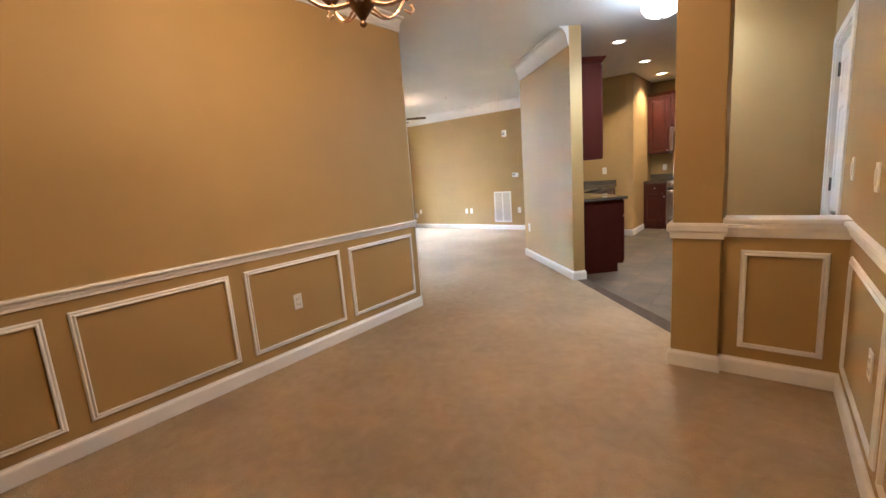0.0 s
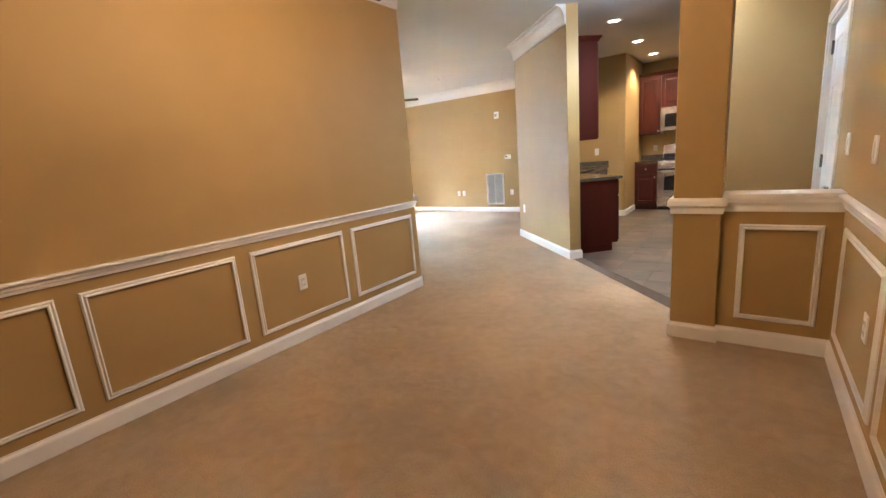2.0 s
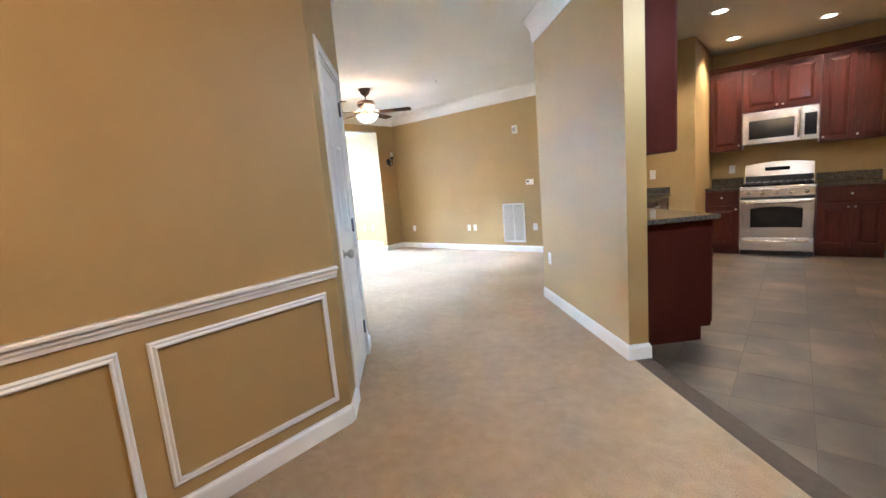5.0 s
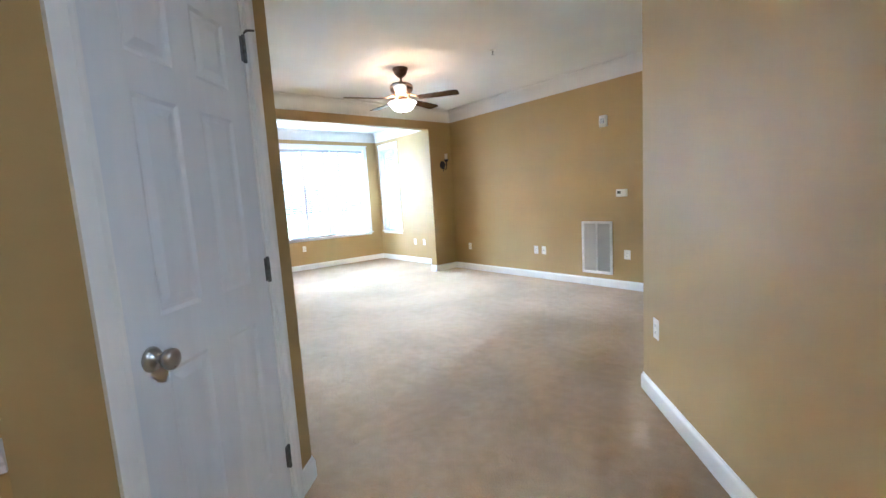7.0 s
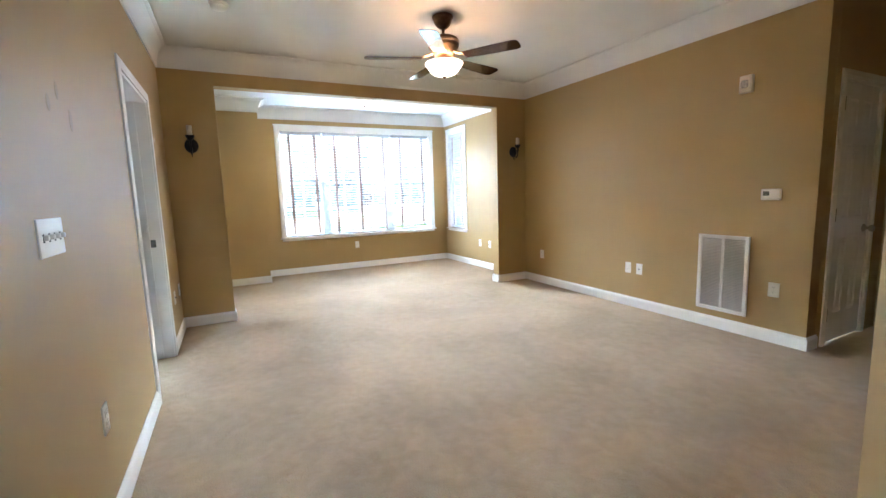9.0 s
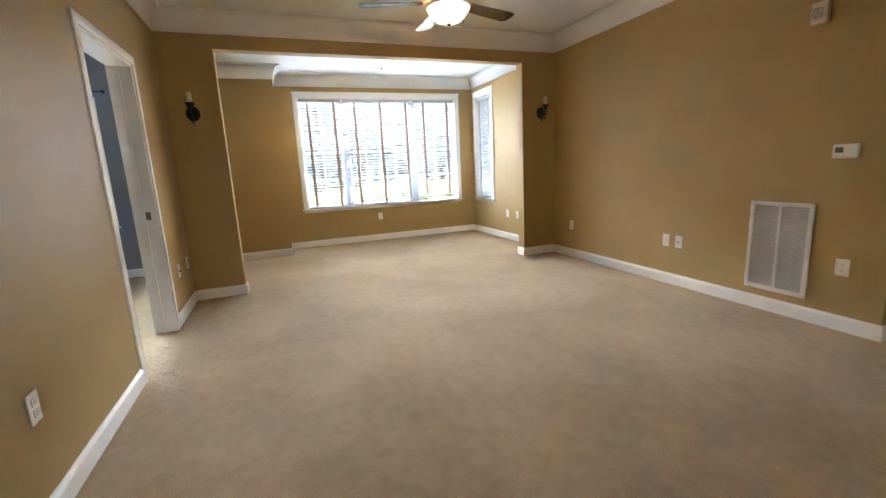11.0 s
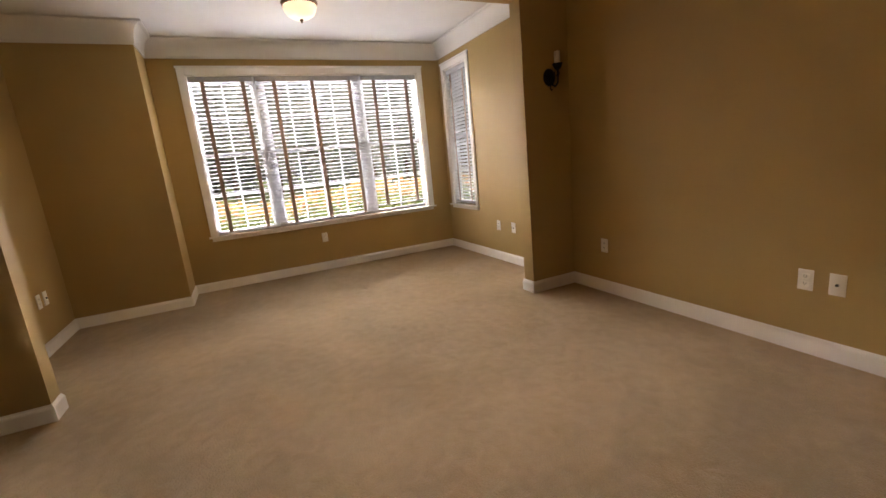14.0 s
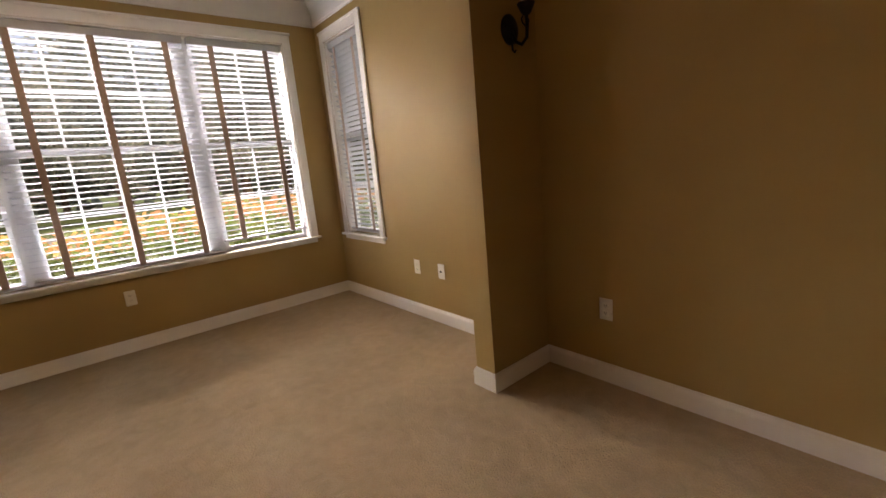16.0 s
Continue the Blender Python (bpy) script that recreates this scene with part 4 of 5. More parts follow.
part("switch_cup", lathe(bmesh.new(), [(0.05, -0.345), (0.055, -0.36), (0.055, -0.39), (0.062, -0.40), (0.062, -0.408), (0.03, -0.41)], 28), COPPERY, fan, "", True)
for k in range(5):
    mk = Matrix.Rotation(radians(35 + 72 * k), 4, "Z")
    bm = tube(bmesh.new(), [(0.09, 0, -0.32), (0.14, 0, -0.345), (0.20, 0.0, -0.362)], [0.012, 0.010, 0.008], 8)
    box(bm, 0.17, 0.27, -0.03, 0.03, -0.3645, -0.3605, bevel=0.001)
    iron = part("blade_iron", bm, COPPERY, fan, "", False, mk)
    bm = bmesh.new()
    out = [(0.19, -0.052), (0.40, -0.066), (0.62, -0.072), (0.655, -0.060), (0.665, -0.03), (0.665, 0.03), (0.655, 0.060), (0.62, 0.072), (0.40, 0.066), (0.19, 0.052)]
    prism(bm, out, -0.003, 0.003)
    part("blade", bm, WALNUT, fan, "dark walnut blade", False, mk @ Matrix.Translation((0, 0, -0.372)) @ Matrix.Rotation(radians(-10), 4, "X"))
bm = lathe(bmesh.new(), [(0.158, -0.412), (0.162, -0.42), (0.152, -0.44), (0.135, -0.462), (0.118, -0.49), (0.09, -0.512), (0.05, -0.526), (0.012, -0.532)], 36)
for fc in list(bm.faces):
    if len(fc.verts) > 4 and fc.calc_center_median().z > -0.42:
        bm.faces.remove(fc)
bowl = part("glass_bowl", bm, BOWL_FAN, fan, "glowing frosted glass bowl", True)
bowl.visible_shadow = False
part("finial", lathe(bmesh.new(), [(0.012, -0.528), (0.016, -0.536), (0.012, -0.546), (0.003, -0.552)], 14), BRONZE, fan, "", True)
for dx, n in ((0.05, 0.30), (-0.05, 0.22)):
    part("pull_chain", tube(bmesh.new(), [(dx, 0.09, -0.40), (dx, 0.092, -0.40 - n * 0.5)], 0.0018, 6), BRONZE, fan)


def flush_light(x, y, r, glass, metal, label, drop=0.0):
    holder = thing("flush_light", pose(x, y, CEILING), label, "ceiling light")
    if drop:
        part("canopy", lathe(bmesh.new(), [(0.065, 0.0), (0.066, -0.012), (0.05, -0.024), (0.012, -0.03)], 24), metal, holder, "", True)
        part("stem", lathe(bmesh.new(), [(0.011, -0.02), (0.011, -drop - 0.01)], 12), metal, holder)
        for k in range(3):
            a = radians(25 + 120 * k)
            pts = [(0.01 * math.cos(a), 0.01 * math.sin(a), -0.05), (r * 0.6 * math.cos(a), r * 0.6 * math.sin(a), -0.04 - drop * 0.4), (r * math.cos(a), r * math.sin(a), -drop - 0.03)]
            part("arm", tube(bmesh.new(), pts, 0.005, 8), metal, holder, "", True)
    else:
        part("pan", lathe(bmesh.new(), [(r * 1.05, 0.0), (r * 1.08, -0.012), (r * 1.02, -0.03), (r * 0.9, -0.035)], 32), metal, holder, "", True)
    bm = lathe(bmesh.new(), [(r * 0.98, -0.03 - drop), (r * 0.99, -0.045 - drop), (r * 0.93, -0.075 - drop), (r * 0.78, -0.11 - drop), (r * 0.5, -0.135 - drop), (r * 0.1, -0.145 - drop)], 32)
    g = part("glass_bowl", bm, glass, holder, "glowing frosted glass bowl", True)
    g.visible_shadow = False
    part("finial", lathe(bmesh.new(), [(0.016, -0.14 - drop), (0.018, -0.15 - drop), (0.009, -0.16 - drop), (0.010, -0.168 - drop), (0.003, -0.176 - drop)], 14), metal, holder, "", True)


flush_light(-8.42, 6.5, 0.15, BOWL_BAY, BRONZE, "bronze flush ceiling light with lit frosted bowl")
flush_light(-0.42, 4.46, 0.17, BOWL_FOYER, NICKEL, "nickel hanging ceiling light with bright frosted bowl", 0.09)
for cx, cy in ((-1.16, 5.88), (-1.18, 7.33), (-1.19, 8.62), (-0.31, 8.62)):
    can = thing("recessed_light", pose(cx, cy, CEILING), "lit recessed ceiling light with white ring", "recessed light", "recessed lights")
    bm = bmesh.new()
    lathe(bm, [(0.066, -0.002), (0.072, -0.006), (0.095, -0.005), (0.098, 0.0)], 28)
    for fc in list(bm.faces):
        if len(fc.verts) > 4:
            bm.faces.remove(fc)
    part("trim_ring", bm, TRIM, can, "", True)
    part("lens", lathe(bmesh.new(), [(0.068, -0.001), (0.06, -0.004), (0.02, -0.006)], 24), CANLENS, can, "", True)

smoke = thing("smoke_detector", pose(-5.92, 4.64, CEILING), "round white smoke detector on the ceiling", "smoke detector")
part("base", lathe(bmesh.new(), [(0.068, 0.0), (0.068, -0.012), (0.06, -0.014)], 28), PLATE, smoke, "", True)
part("cover", lathe(bmesh.new(), [(0.06, -0.013), (0.058, -0.03), (0.045, -0.042), (0.015, -0.045)], 28), PLATE, smoke, "", True)
sprk = thing("fire_sprinkler", pose(-4.52, 6.82, CEILING), "small white fire sprinkler head on the ceiling", "sprinkler")
part("escutcheon", lathe(bmesh.new(), [(0.035, 0.0), (0.034, -0.006), (0.015, -0.010)], 20), PLATE, sprk, "", True)
part("head", lathe(bmesh.new(), [(0.010, -0.008), (0.010, -0.025), (0.005, -0.03), (0.005, -0.045), (0.016, -0.047), (0.016, -0.050)], 14), NICKEL, sprk)

# chandelier over the dining room
chand = thing("chandelier", pose(CH[0], CH[1], CH[2]), "bronze five-arm candle chandelier hanging from the ceiling", "chandelier")
part("hub", lathe(bmesh.new(), [(0.006, 0.0), (0.014, 0.006), (0.014, 0.016), (0.008, 0.022), (0.012, 0.028), (0.03, 0.055), (0.055, 0.085), (0.058, 0.095), (0.035, 0.10), (0.022, 0.13), (0.03, 0.18), (0.018, 0.24), (0.012, 0.46), (0.004, 0.47)], 24), BRONZE, chand, "", True)
part("chain", tube(bmesh.new(), [(0, 0, 0.46), (0.002, 0, 0.62), (0, 0, CEILING - CH[2] - 0.02)], 0.007, 8), BRONZE, chand)
part("canopy", lathe(bmesh.new(), [(0.02, CEILING - CH[2] - 0.045), (0.055, CEILING - CH[2] - 0.02), (0.062, CEILING - CH[2])], 24), BRONZE, chand, "", True)
for k in range(5):
    mk = Matrix.Rotation(radians(20 + 72 * k), 4, "Z")
    arm = bmesh.new()
    for s in (-0.012, 0.012):
        pts = [(0.04, s, 0.085)]
        for i in range(1, 9):
            u = i / 8
            pts.append((0.04 + 0.25 * u, s * (1 - u), 0.085 - 0.035 * math.sin(math.pi * u * 0.9) + 0.13 * u ** 2.6))
        tube(arm, pts, 0.0055, 8)
    part("arm", arm, COPPERY, chand, "", True, mk)
    part("scroll", tube(bmesh.new(), [(0.27, 0, 0.13), (0.31, 0, 0.125), (0.335, 0, 0.145), (0.325, 0, 0.165), (0.31, 0, 0.158)], 0.0045, 8), COPPERY, chand, "", True, mk)
    cup = part("bobeche", lathe(bmesh.new(), [(0.008, 0.17), (0.02, 0.18), (0.042, 0.20), (0.044, 0.206), (0.012, 0.206)], 20, (0.28, 0, 0.0)), BRONZE, chand, "", True, mk)
    part("candle_sleeve", lathe(bmesh.new(), [(0.012, 0.205), (0.012, 0.30), (0.008, 0.305)], 14, (0.28, 0, 0.0)), CANDLE, chand, "ivory candle sleeve", True, mk)
    bl = part("bulb", lathe(bmesh.new(), [(0.007, 0.303), (0.014, 0.325), (0.016, 0.345), (0.010, 0.375), (0.002, 0.395)], 14, (0.28, 0, 0.0)), BULB, chand, "lit candle bulb", True, mk)
    bl.visible_shadow = False

# ---- kitchen ----
def cabinet_door(bm_parent, x0, x1, z0, z1, y, knob=None):
    """A raised-panel cherry door on a cabinet front that faces -y, with a nickel knob."""
    bm = bmesh.new()
    s = 0.055 if x1 - x0 > 0.2 else 0.035
    t = 0.02
    box(bm, x0, x0 + s, y - t, y, z0, z1, bevel=0.002)
    box(bm, x1 - s, x1, y - t, y, z0, z1, bevel=0.002)
    box(bm, x0 + s, x1 - s, y - t, y, z0, z0 + s, bevel=0.002)
    box(bm, x0 + s, x1 - s, y - t, y, z1 - s, z1, bevel=0.002)
    door = part("door", bm, CHERRY, bm_parent)
    bm = bmesh.new()
    rings = []
    for d, dy in ((0.0, -0.006), (0.012, -0.008), (0.04, -0.017)):
        rings.append([bm.verts.new((px, y + dy, pz)) for px, pz in ((x0 + s + d, z0 + s + d), (x1 - s - d, z0 + s + d), (x1 - s - d, z1 - s - d), (x0 + s + d, z1 - s - d))])
    for q, r in zip(rings, rings[1:]):
        for i in range(4):
            bm.faces.new((q[i], q[(i + 1) % 4], r[(i + 1) % 4], r[i]))
    bm.faces.new(rings[-1])
    part("raised_panel", bm, CHERRY, door)
    if knob:
        part("knob", lathe(bmesh.new(), [(0.006, 0), (0.006, 0.012), (0.013, 0.018), (0.014, 0.024), (0.006, 0.029)], 14), NICKEL, door, "round nickel knob", True, Matrix.Translation((knob[0], y - t, knob[1])) @ Matrix.Rotation(radians(90), 4, "X"))
    return door


def cabinet(name, m, x0, x1, y0, y1, z0, z1, label, doors, drawers=(), toe=False, cornice=False, end=None, group="kitchen cabinets"):
    holder = thing(name, m, label, "cabinet", group)
    bm = bmesh.new()
    if toe:
        box(bm, x0, x1, y0, y1, z0 + 0.10, z1)
        box(bm, x0, x1, y0 + 0.075, y1, z0, z0 + 0.0995)
    else:
        box(bm, x0, x1, y0, y1, z0, z1)
    part("body", bm, end or CHERRY, holder)
    for a, b, c, d, knob in doors:
        cabinet_door(holder, a, b, c, d, y0, knob)
    for a, b, c, d in drawers:
        dr = part("drawer", boxed(a, b, y0 - 0.02, y0, c, d, bevel=0.004, segs=2), CHERRY, holder)
        part("knob", lathe(bmesh.new(), [(0.006, 0), (0.006, 0.012), (0.013, 0.018), (0.014, 0.024), (0.006, 0.029)], 14), NICKEL, dr, "round nickel knob", True, Matrix.Translation(((a + b) / 2, y0 - 0.02, (c + d) / 2)) @ Matrix.Rotation(radians(90), 4, "X"))
    if cornice:
        prof = [(0, 0), (0.012, 0.0), (0.02, 0.02), (0.04, 0.045), (0.045, 0.06), (0, 0.06)]
        bm = bmesh.new()
        rows = [[bm.verts.new((x + sg * v, y0 - v, z1 + z)) for v, z in prof] for x, sg in ((x0, -1), (x1, 1))]
        n = len(prof)
        for i in range(n):
            bm.faces.new((rows[0][i], rows[0][(i + 1) % n], rows[1][(i + 1) % n], rows[1][i]))
        for x, sg, r in ((x0, -1, rows[0]), (x1, 1, rows[1])):
            back = [bm.verts.new((x + sg * v, y1, z1 + z)) for v, z in prof]
            for i in range(n):
                bm.faces.new((r[i], r[(i + 1) % n], back[(i + 1) % n], back[i]))
            bm.faces.new(back)
        part("cornice", bm, end or CHERRY, holder)
    return holder


I = Matrix.Identity(4)
KB = 9.448
cabinet("base_cabinet", I, -1.505, -1.115, 8.84, KB, 0.0, 0.875, "cherry base cabinet with a drawer, beside the stove",
        [(-1.495, -1.125, 0.125, 0.665, (-1.15, 0.62))], [(-1.495, -1.125, 0.69, 0.86)], toe=True)
cabinet("base_cabinet", I, -0.335, 0.28, 8.84, KB, 0.0, 0.875, "cherry base cabinet beside the range",
        [(-0.325, -0.03, 0.125, 0.665, (-0.055, 0.62)), (-0.02, 0.27, 0.125, 0.665, (0.005, 0.62))], [(-0.325, 0.27, 0.69, 0.86)], toe=True)
cabinet("wall_cabinet", I, -1.505, -1.125, 9.12, KB, 1.40, 2.45, "cherry wall cabinet with raised panel door", [(-1.495, -1.13, 1.41, 2.44, (-1.155, 1.46))], cornice=False)
cabinet("wall_cabinet", I, -1.122, -0.335, 9.12, KB, 1.875, 2.45, "short cherry cabinet above the microwave",
        [(-1.115, -0.732, 1.885, 2.44, (-0.76, 1.93)), (-0.726, -0.342, 1.885, 2.44, (-0.70, 1.93))])
cabinet("wall_cabinet", I, -0.332, 0.28, 9.12, KB, 1.40, 2.45, "cherry wall cabinet beside the microwave",
        [(-0.325, -0.03, 1.41, 2.44, (-0.30, 1.46)), (-0.02, 0.27, 1.41, 2.44, (0.005, 1.46))])
tagged(part("cabinet_cornice", sweep(bmesh.new(), [(0, 0), (0.012, 0.0), (0.02, 0.02), (0.04, 0.045), (0.045, 0.06), (0, 0.06)], 0, 1.785, 0, 0), CHERRY, None, "", False, along((0.28, 9.12), (-1.505, 9.12), 2.452)),
       "cherry crown strip on top of the wall cabinets", "cornice")


def worktop(name, pts, z, label):
    bm = prism(bmesh.new(), pts, z, z + 0.035)
    bmesh.ops.bevel(bm, geom=[e for e in bm.edges if abs(e.verts[0].co.z - e.verts[1].co.z) < 1e-5], offset=0.006, segments=2, affect="EDGES")
    return tagged(part(name, bm, GRANITE), label, "worktop")


worktop("worktop", [(-1.508, 8.805), (-1.117, 8.805), (-1.117, KB), (-1.508, KB)], 0.877, "short dark granite worktop between wall and range")
worktop("worktop", [(-0.333, 8.805), (0.29, 8.805), (0.29, KB), (-0.333, KB)], 0.877, "dark granite worktop beside the range")
tagged(part("backsplash", boxed(-1.505, -1.117, KB - 0.02, KB, 0.914, 1.015, bevel=0.003), GRANITE), "dark granite upstand behind the worktop", "backsplash")
tagged(part("backsplash", boxed(-0.333, 0.28, KB - 0.02, KB, 0.914, 1.015, bevel=0.003), GRANITE), "dark granite upstand behind the worktop", "backsplash")

# run along the slanting wall: its frame has x back along the wall and -y out to the kitchen
MS = Matrix(((-KD.x, -KN.x, 0, K1[0] + KN.x * 0.137), (-KD.y, -KN.y, 0, K1[1] + KN.y * 0.137), (0, 0, 1, 0), (0, 0, 0, 1)))
LS = span(K0, K1)
XE = LS - 0.19
cabinet("base_cabinet", MS, XE - 0.60, XE, -0.585, 0.0, 0.0, 0.875, "cherry base cabinet with plain end panel at the counter's end",
        [(XE - 0.59, XE - 0.01, 0.125, 0.665, (XE - 0.56, 0.62))], [(XE - 0.59, XE - 0.01, 0.69, 0.86)], toe=True, end=CHERRY_END)
cabinet("base_cabinet", MS, 0.12, XE - 0.603, -0.585, 0.0, 0.0, 0.875, "cherry base cabinet under the slanting counter",
        [(0.6, XE - 0.61, 0.125, 0.86, (XE - 0.64, 0.8))], toe=True)
cabinet("wall_cabinet", MS, 0.15, XE, -0.32, 0.0, 1.36, 2.42, "cherry wall cabinet with plain end panel on the slanting wall",
        [(XE - 0.5, XE - 0.01, 1.37, 2.41, (XE - 0.47, 1.42)), (XE - 1.0, XE - 0.51, 1.37, 2.41, (XE - 0.54, 1.42))], cornice=True, end=CHERRY_END)
kw = lambda u, v: (MS @ Vector((u, v, 0))).to_2d()
pa, pb = kw(XE + 0.035, -0.003), kw(XE + 0.035, -0.625)
pc = kw(0.62, -0.625)
worktop("worktop", [tuple(pa), tuple(pb), tuple(pc), (-1.78, pc[1] + 0.15), (-1.78, 8.045), (-2.485, 8.045), (-2.485, 6.42)], 0.877, "dark granite counter turning the corner at the slanting wall")
cabinet("base_cabinet", Matrix(((0, -1, 0, -1.82), (1, 0, 0, 0), (0, 0, 1, 0), (0, 0, 0, 1))), 6.75, 8.04, 0.0, 0.66, 0.0, 0.875, "cherry base cabinet along the kitchen wall",
        [(6.76, 7.38, 0.125, 0.86, (7.34, 0.8)), (7.41, 8.03, 0.125, 0.86, (7.45, 0.8))], toe=True)
tagged(part("backsplash", boxed(-2.485, -1.785, 8.026, 8.046, 0.914, 1.0, bevel=0.003), GRANITE), "dark granite upstand on the kitchen wall", "backsplash")

# range
RG = (-1.11, -0.342)
rng = thing("gas_range", I, "stainless steel gas range with black oven window", "range")
x0, x1 = RG
part("body", boxed(x0, x1, 8.83, 9.44, 0.06, 0.905, bevel=0.004), STEEL, rng)
part("kick_plate", boxed(x0 + 0.01, x1 - 0.01, 8.87, 9.40, 0.0, 0.06), SLOT, rng)
dr = part("warming_drawer", boxed(x0 + 0.004, x1 - 0.004, 8.80, 8.83, 0.065, 0.235, bevel=0.006, segs=2), STEEL, rng)
part("handle", tube(bmesh.new(), [(x0 + 0.06, 8.80, 0.20), (x0 + 0.08, 8.765, 0.20), ((x0 + x1) / 2, 8.752, 0.20), (x1 - 0.08, 8.765, 0.20), (x1 - 0.06, 8.80, 0.20)], 0.011, 10), STEEL, dr, "", True)
od = part("oven_door", boxed(x0 + 0.004, x1 - 0.004, 8.795, 8.83, 0.245, 0.735, bevel=0.008, segs=2), STEEL, rng)
wx0, wx1, wz0, wz1 = x0 + 0.12, x1 - 0.12, 0.375, 0.615
top = [(wx1 - (wx1 - wx0) * i / 10, wz1 + 0.03 * math.sin(math.pi * i / 10)) for i in range(11)]
bm = bmesh.new()
ring = [(wx0, wz0), (wx1, wz0)] + top
fr = [bm.verts.new((x, 8.7945, z)) for x, z in ring]
bk = [bm.verts.new((x, 8.800, z)) for x, z in ring]
bm.faces.new(fr), bm.faces.new(bk)
for i in range(len(ring)):
    bm.faces.new((fr[i], fr[(i + 1) % len(ring)], bk[(i + 1) % len(ring)], bk[i]))
part("oven_window", bm, BLACKGLASS, od, "black glass oven window")
part("handle", tube(bmesh.new(), [(x0 + 0.05, 8.795, 0.70), (x0 + 0.07, 8.755, 0.70), ((x0 + x1) / 2, 8.742, 0.70), (x1 - 0.07, 8.755, 0.70), (x1 - 0.05, 8.795, 0.70)], 0.013, 12), STEEL, od, "", True)
part("vent_slot", boxed(x0 + 0.01, x1 - 0.01, 8.806, 8.83, 0.74, 0.765), SLOT, rng)
cp = part("control_panel", boxed(x0, x1, 8.798, 8.86, 0.768, 0.885, bevel=0.012, segs=2), STEEL, rng)
for i in range(5):
    kx = x0 + 0.09 + i * (x1 - x0 - 0.18) / 4
    part("burner_knob", lathe(bmesh.new(), [(0.026, 0), (0.026, 0.008), (0.02, 0.012), (0.018, 0.034), (0.008, 0.036)], 18), STEEL, cp, "", True, Matrix.Translation((kx, 8.799, 0.826)) @ Matrix.Rotation(radians(90), 4, "X"))
part("cooktop", boxed(x0 + 0.005, x1 - 0.005, 8.85, 9.36, 0.9055, 0.922, bevel=0.004), BLACKGLASS, rng, "black enamel cooktop")
for gx in (x0 + 0.14, (x0 + x1) / 2, x1 - 0.14):
    bm = bmesh.new()
    for dx in (-0.105, -0.035, 0.035, 0.105):
        box(bm, gx + dx - 0.006, gx + dx + 0.006, 8.875, 9.33, 0.935, 0.95, bevel=0.002)
    for yy in (8.88, 9.0, 9.1, 9.2, 9.325):
        box(bm, gx - 0.105, gx + 0.105, yy - 0.006, yy + 0.006, 0.9345, 0.9495, bevel=0.002)
    for dx in (-0.1, 0.1):
        for yy in (8.885, 9.32):
            box(bm, gx + dx - 0.006, gx + dx + 0.006, yy - 0.006, yy + 0.006, 0.922, 0.94)
    part("grate", bm, CASTIRON, rng, "black cast iron grate")
bgx = [(x0 + 0.01, 0.905), (x1 - 0.01, 0.905)] + [(x1 - 0.012 - (x1 - x0 - 0.024) * i / 12, 1.175 + 0.035 * math.sin(math.pi * i / 12)) for i in range(13)]
bm = bmesh.new()
fr = [bm.verts.new((x, 9.365 + (z - 0.9) * 0.1, z)) for x, z in bgx]
bk = [bm.verts.new((x, 9.44, z)) for x, z in bgx]
bm.faces.new(fr), bm.faces.new(bk)
for i in range(len(bgx)):
    bm.faces.new((fr[i], fr[(i + 1) % len(bgx)], bk[(i + 1) % len(bgx)], bk[i]))
bgd = part("backguard", bm, STEEL, rng)
part("lower_vent", boxed(x0 + 0.02, x1 - 0.02, 9.352, 9.366, 0.925, 1.02, bevel=0.003), SLOT, bgd, "black strip under the display")
part("display", boxed((x0 + x1) / 2 - 0.15, (x0 + x1) / 2 + 0.12, 9.378, 9.392, 1.085, 1.135, bevel=0.006), BLACKGLASS, bgd, "black display")

# microwave
mw = thing("microwave", I, "stainless over-the-range microwave with black door glass", "microwave")
part("body", boxed(x0 - 0.005, x1 + 0.005, 9.07, 9.445, 1.445, 1.868, bevel=0.004), STEEL, mw)
md = part("door", boxed(x0 - 0.003, x1 - 0.165, 9.045, 9.07, 1.45, 1.865, bevel=0.006, segs=2), STEEL, mw)
part("window", boxed(x0 + 0.065, x1 - 0.235, 9.042, 9.046, 1.52, 1.755, bevel=0.002), BLACKGLASS, md, "black glass window")
part("handle", tube(bmesh.new(), [(x1 - 0.19, 9.045, 1.50), (x1 - 0.19, 9.01, 1.53), (x1 - 0.19, 9.003, 1.66), (x1 - 0.19, 9.01, 1.79), (x1 - 0.19, 9.045, 1.82)], 0.014, 10), STEEL, md, "", True)
cpn = part("control_panel", boxed(x1 - 0.162, x1 + 0.003, 9.047, 9.07, 1.45, 1.865, bevel=0.005, segs=2), STEEL, mw)
part("keypad", boxed(x1 - 0.135, x1 - 0.02, 9.044, 9.048, 1.51, 1.775, bevel=0.002), BLACKGLASS, cpn, "black keypad")
part("vent_grille", boxed(x0 + 0.02, x1 - 0.02, 9.06, 9.068, 1.448, 1.4495), SLOT, mw)

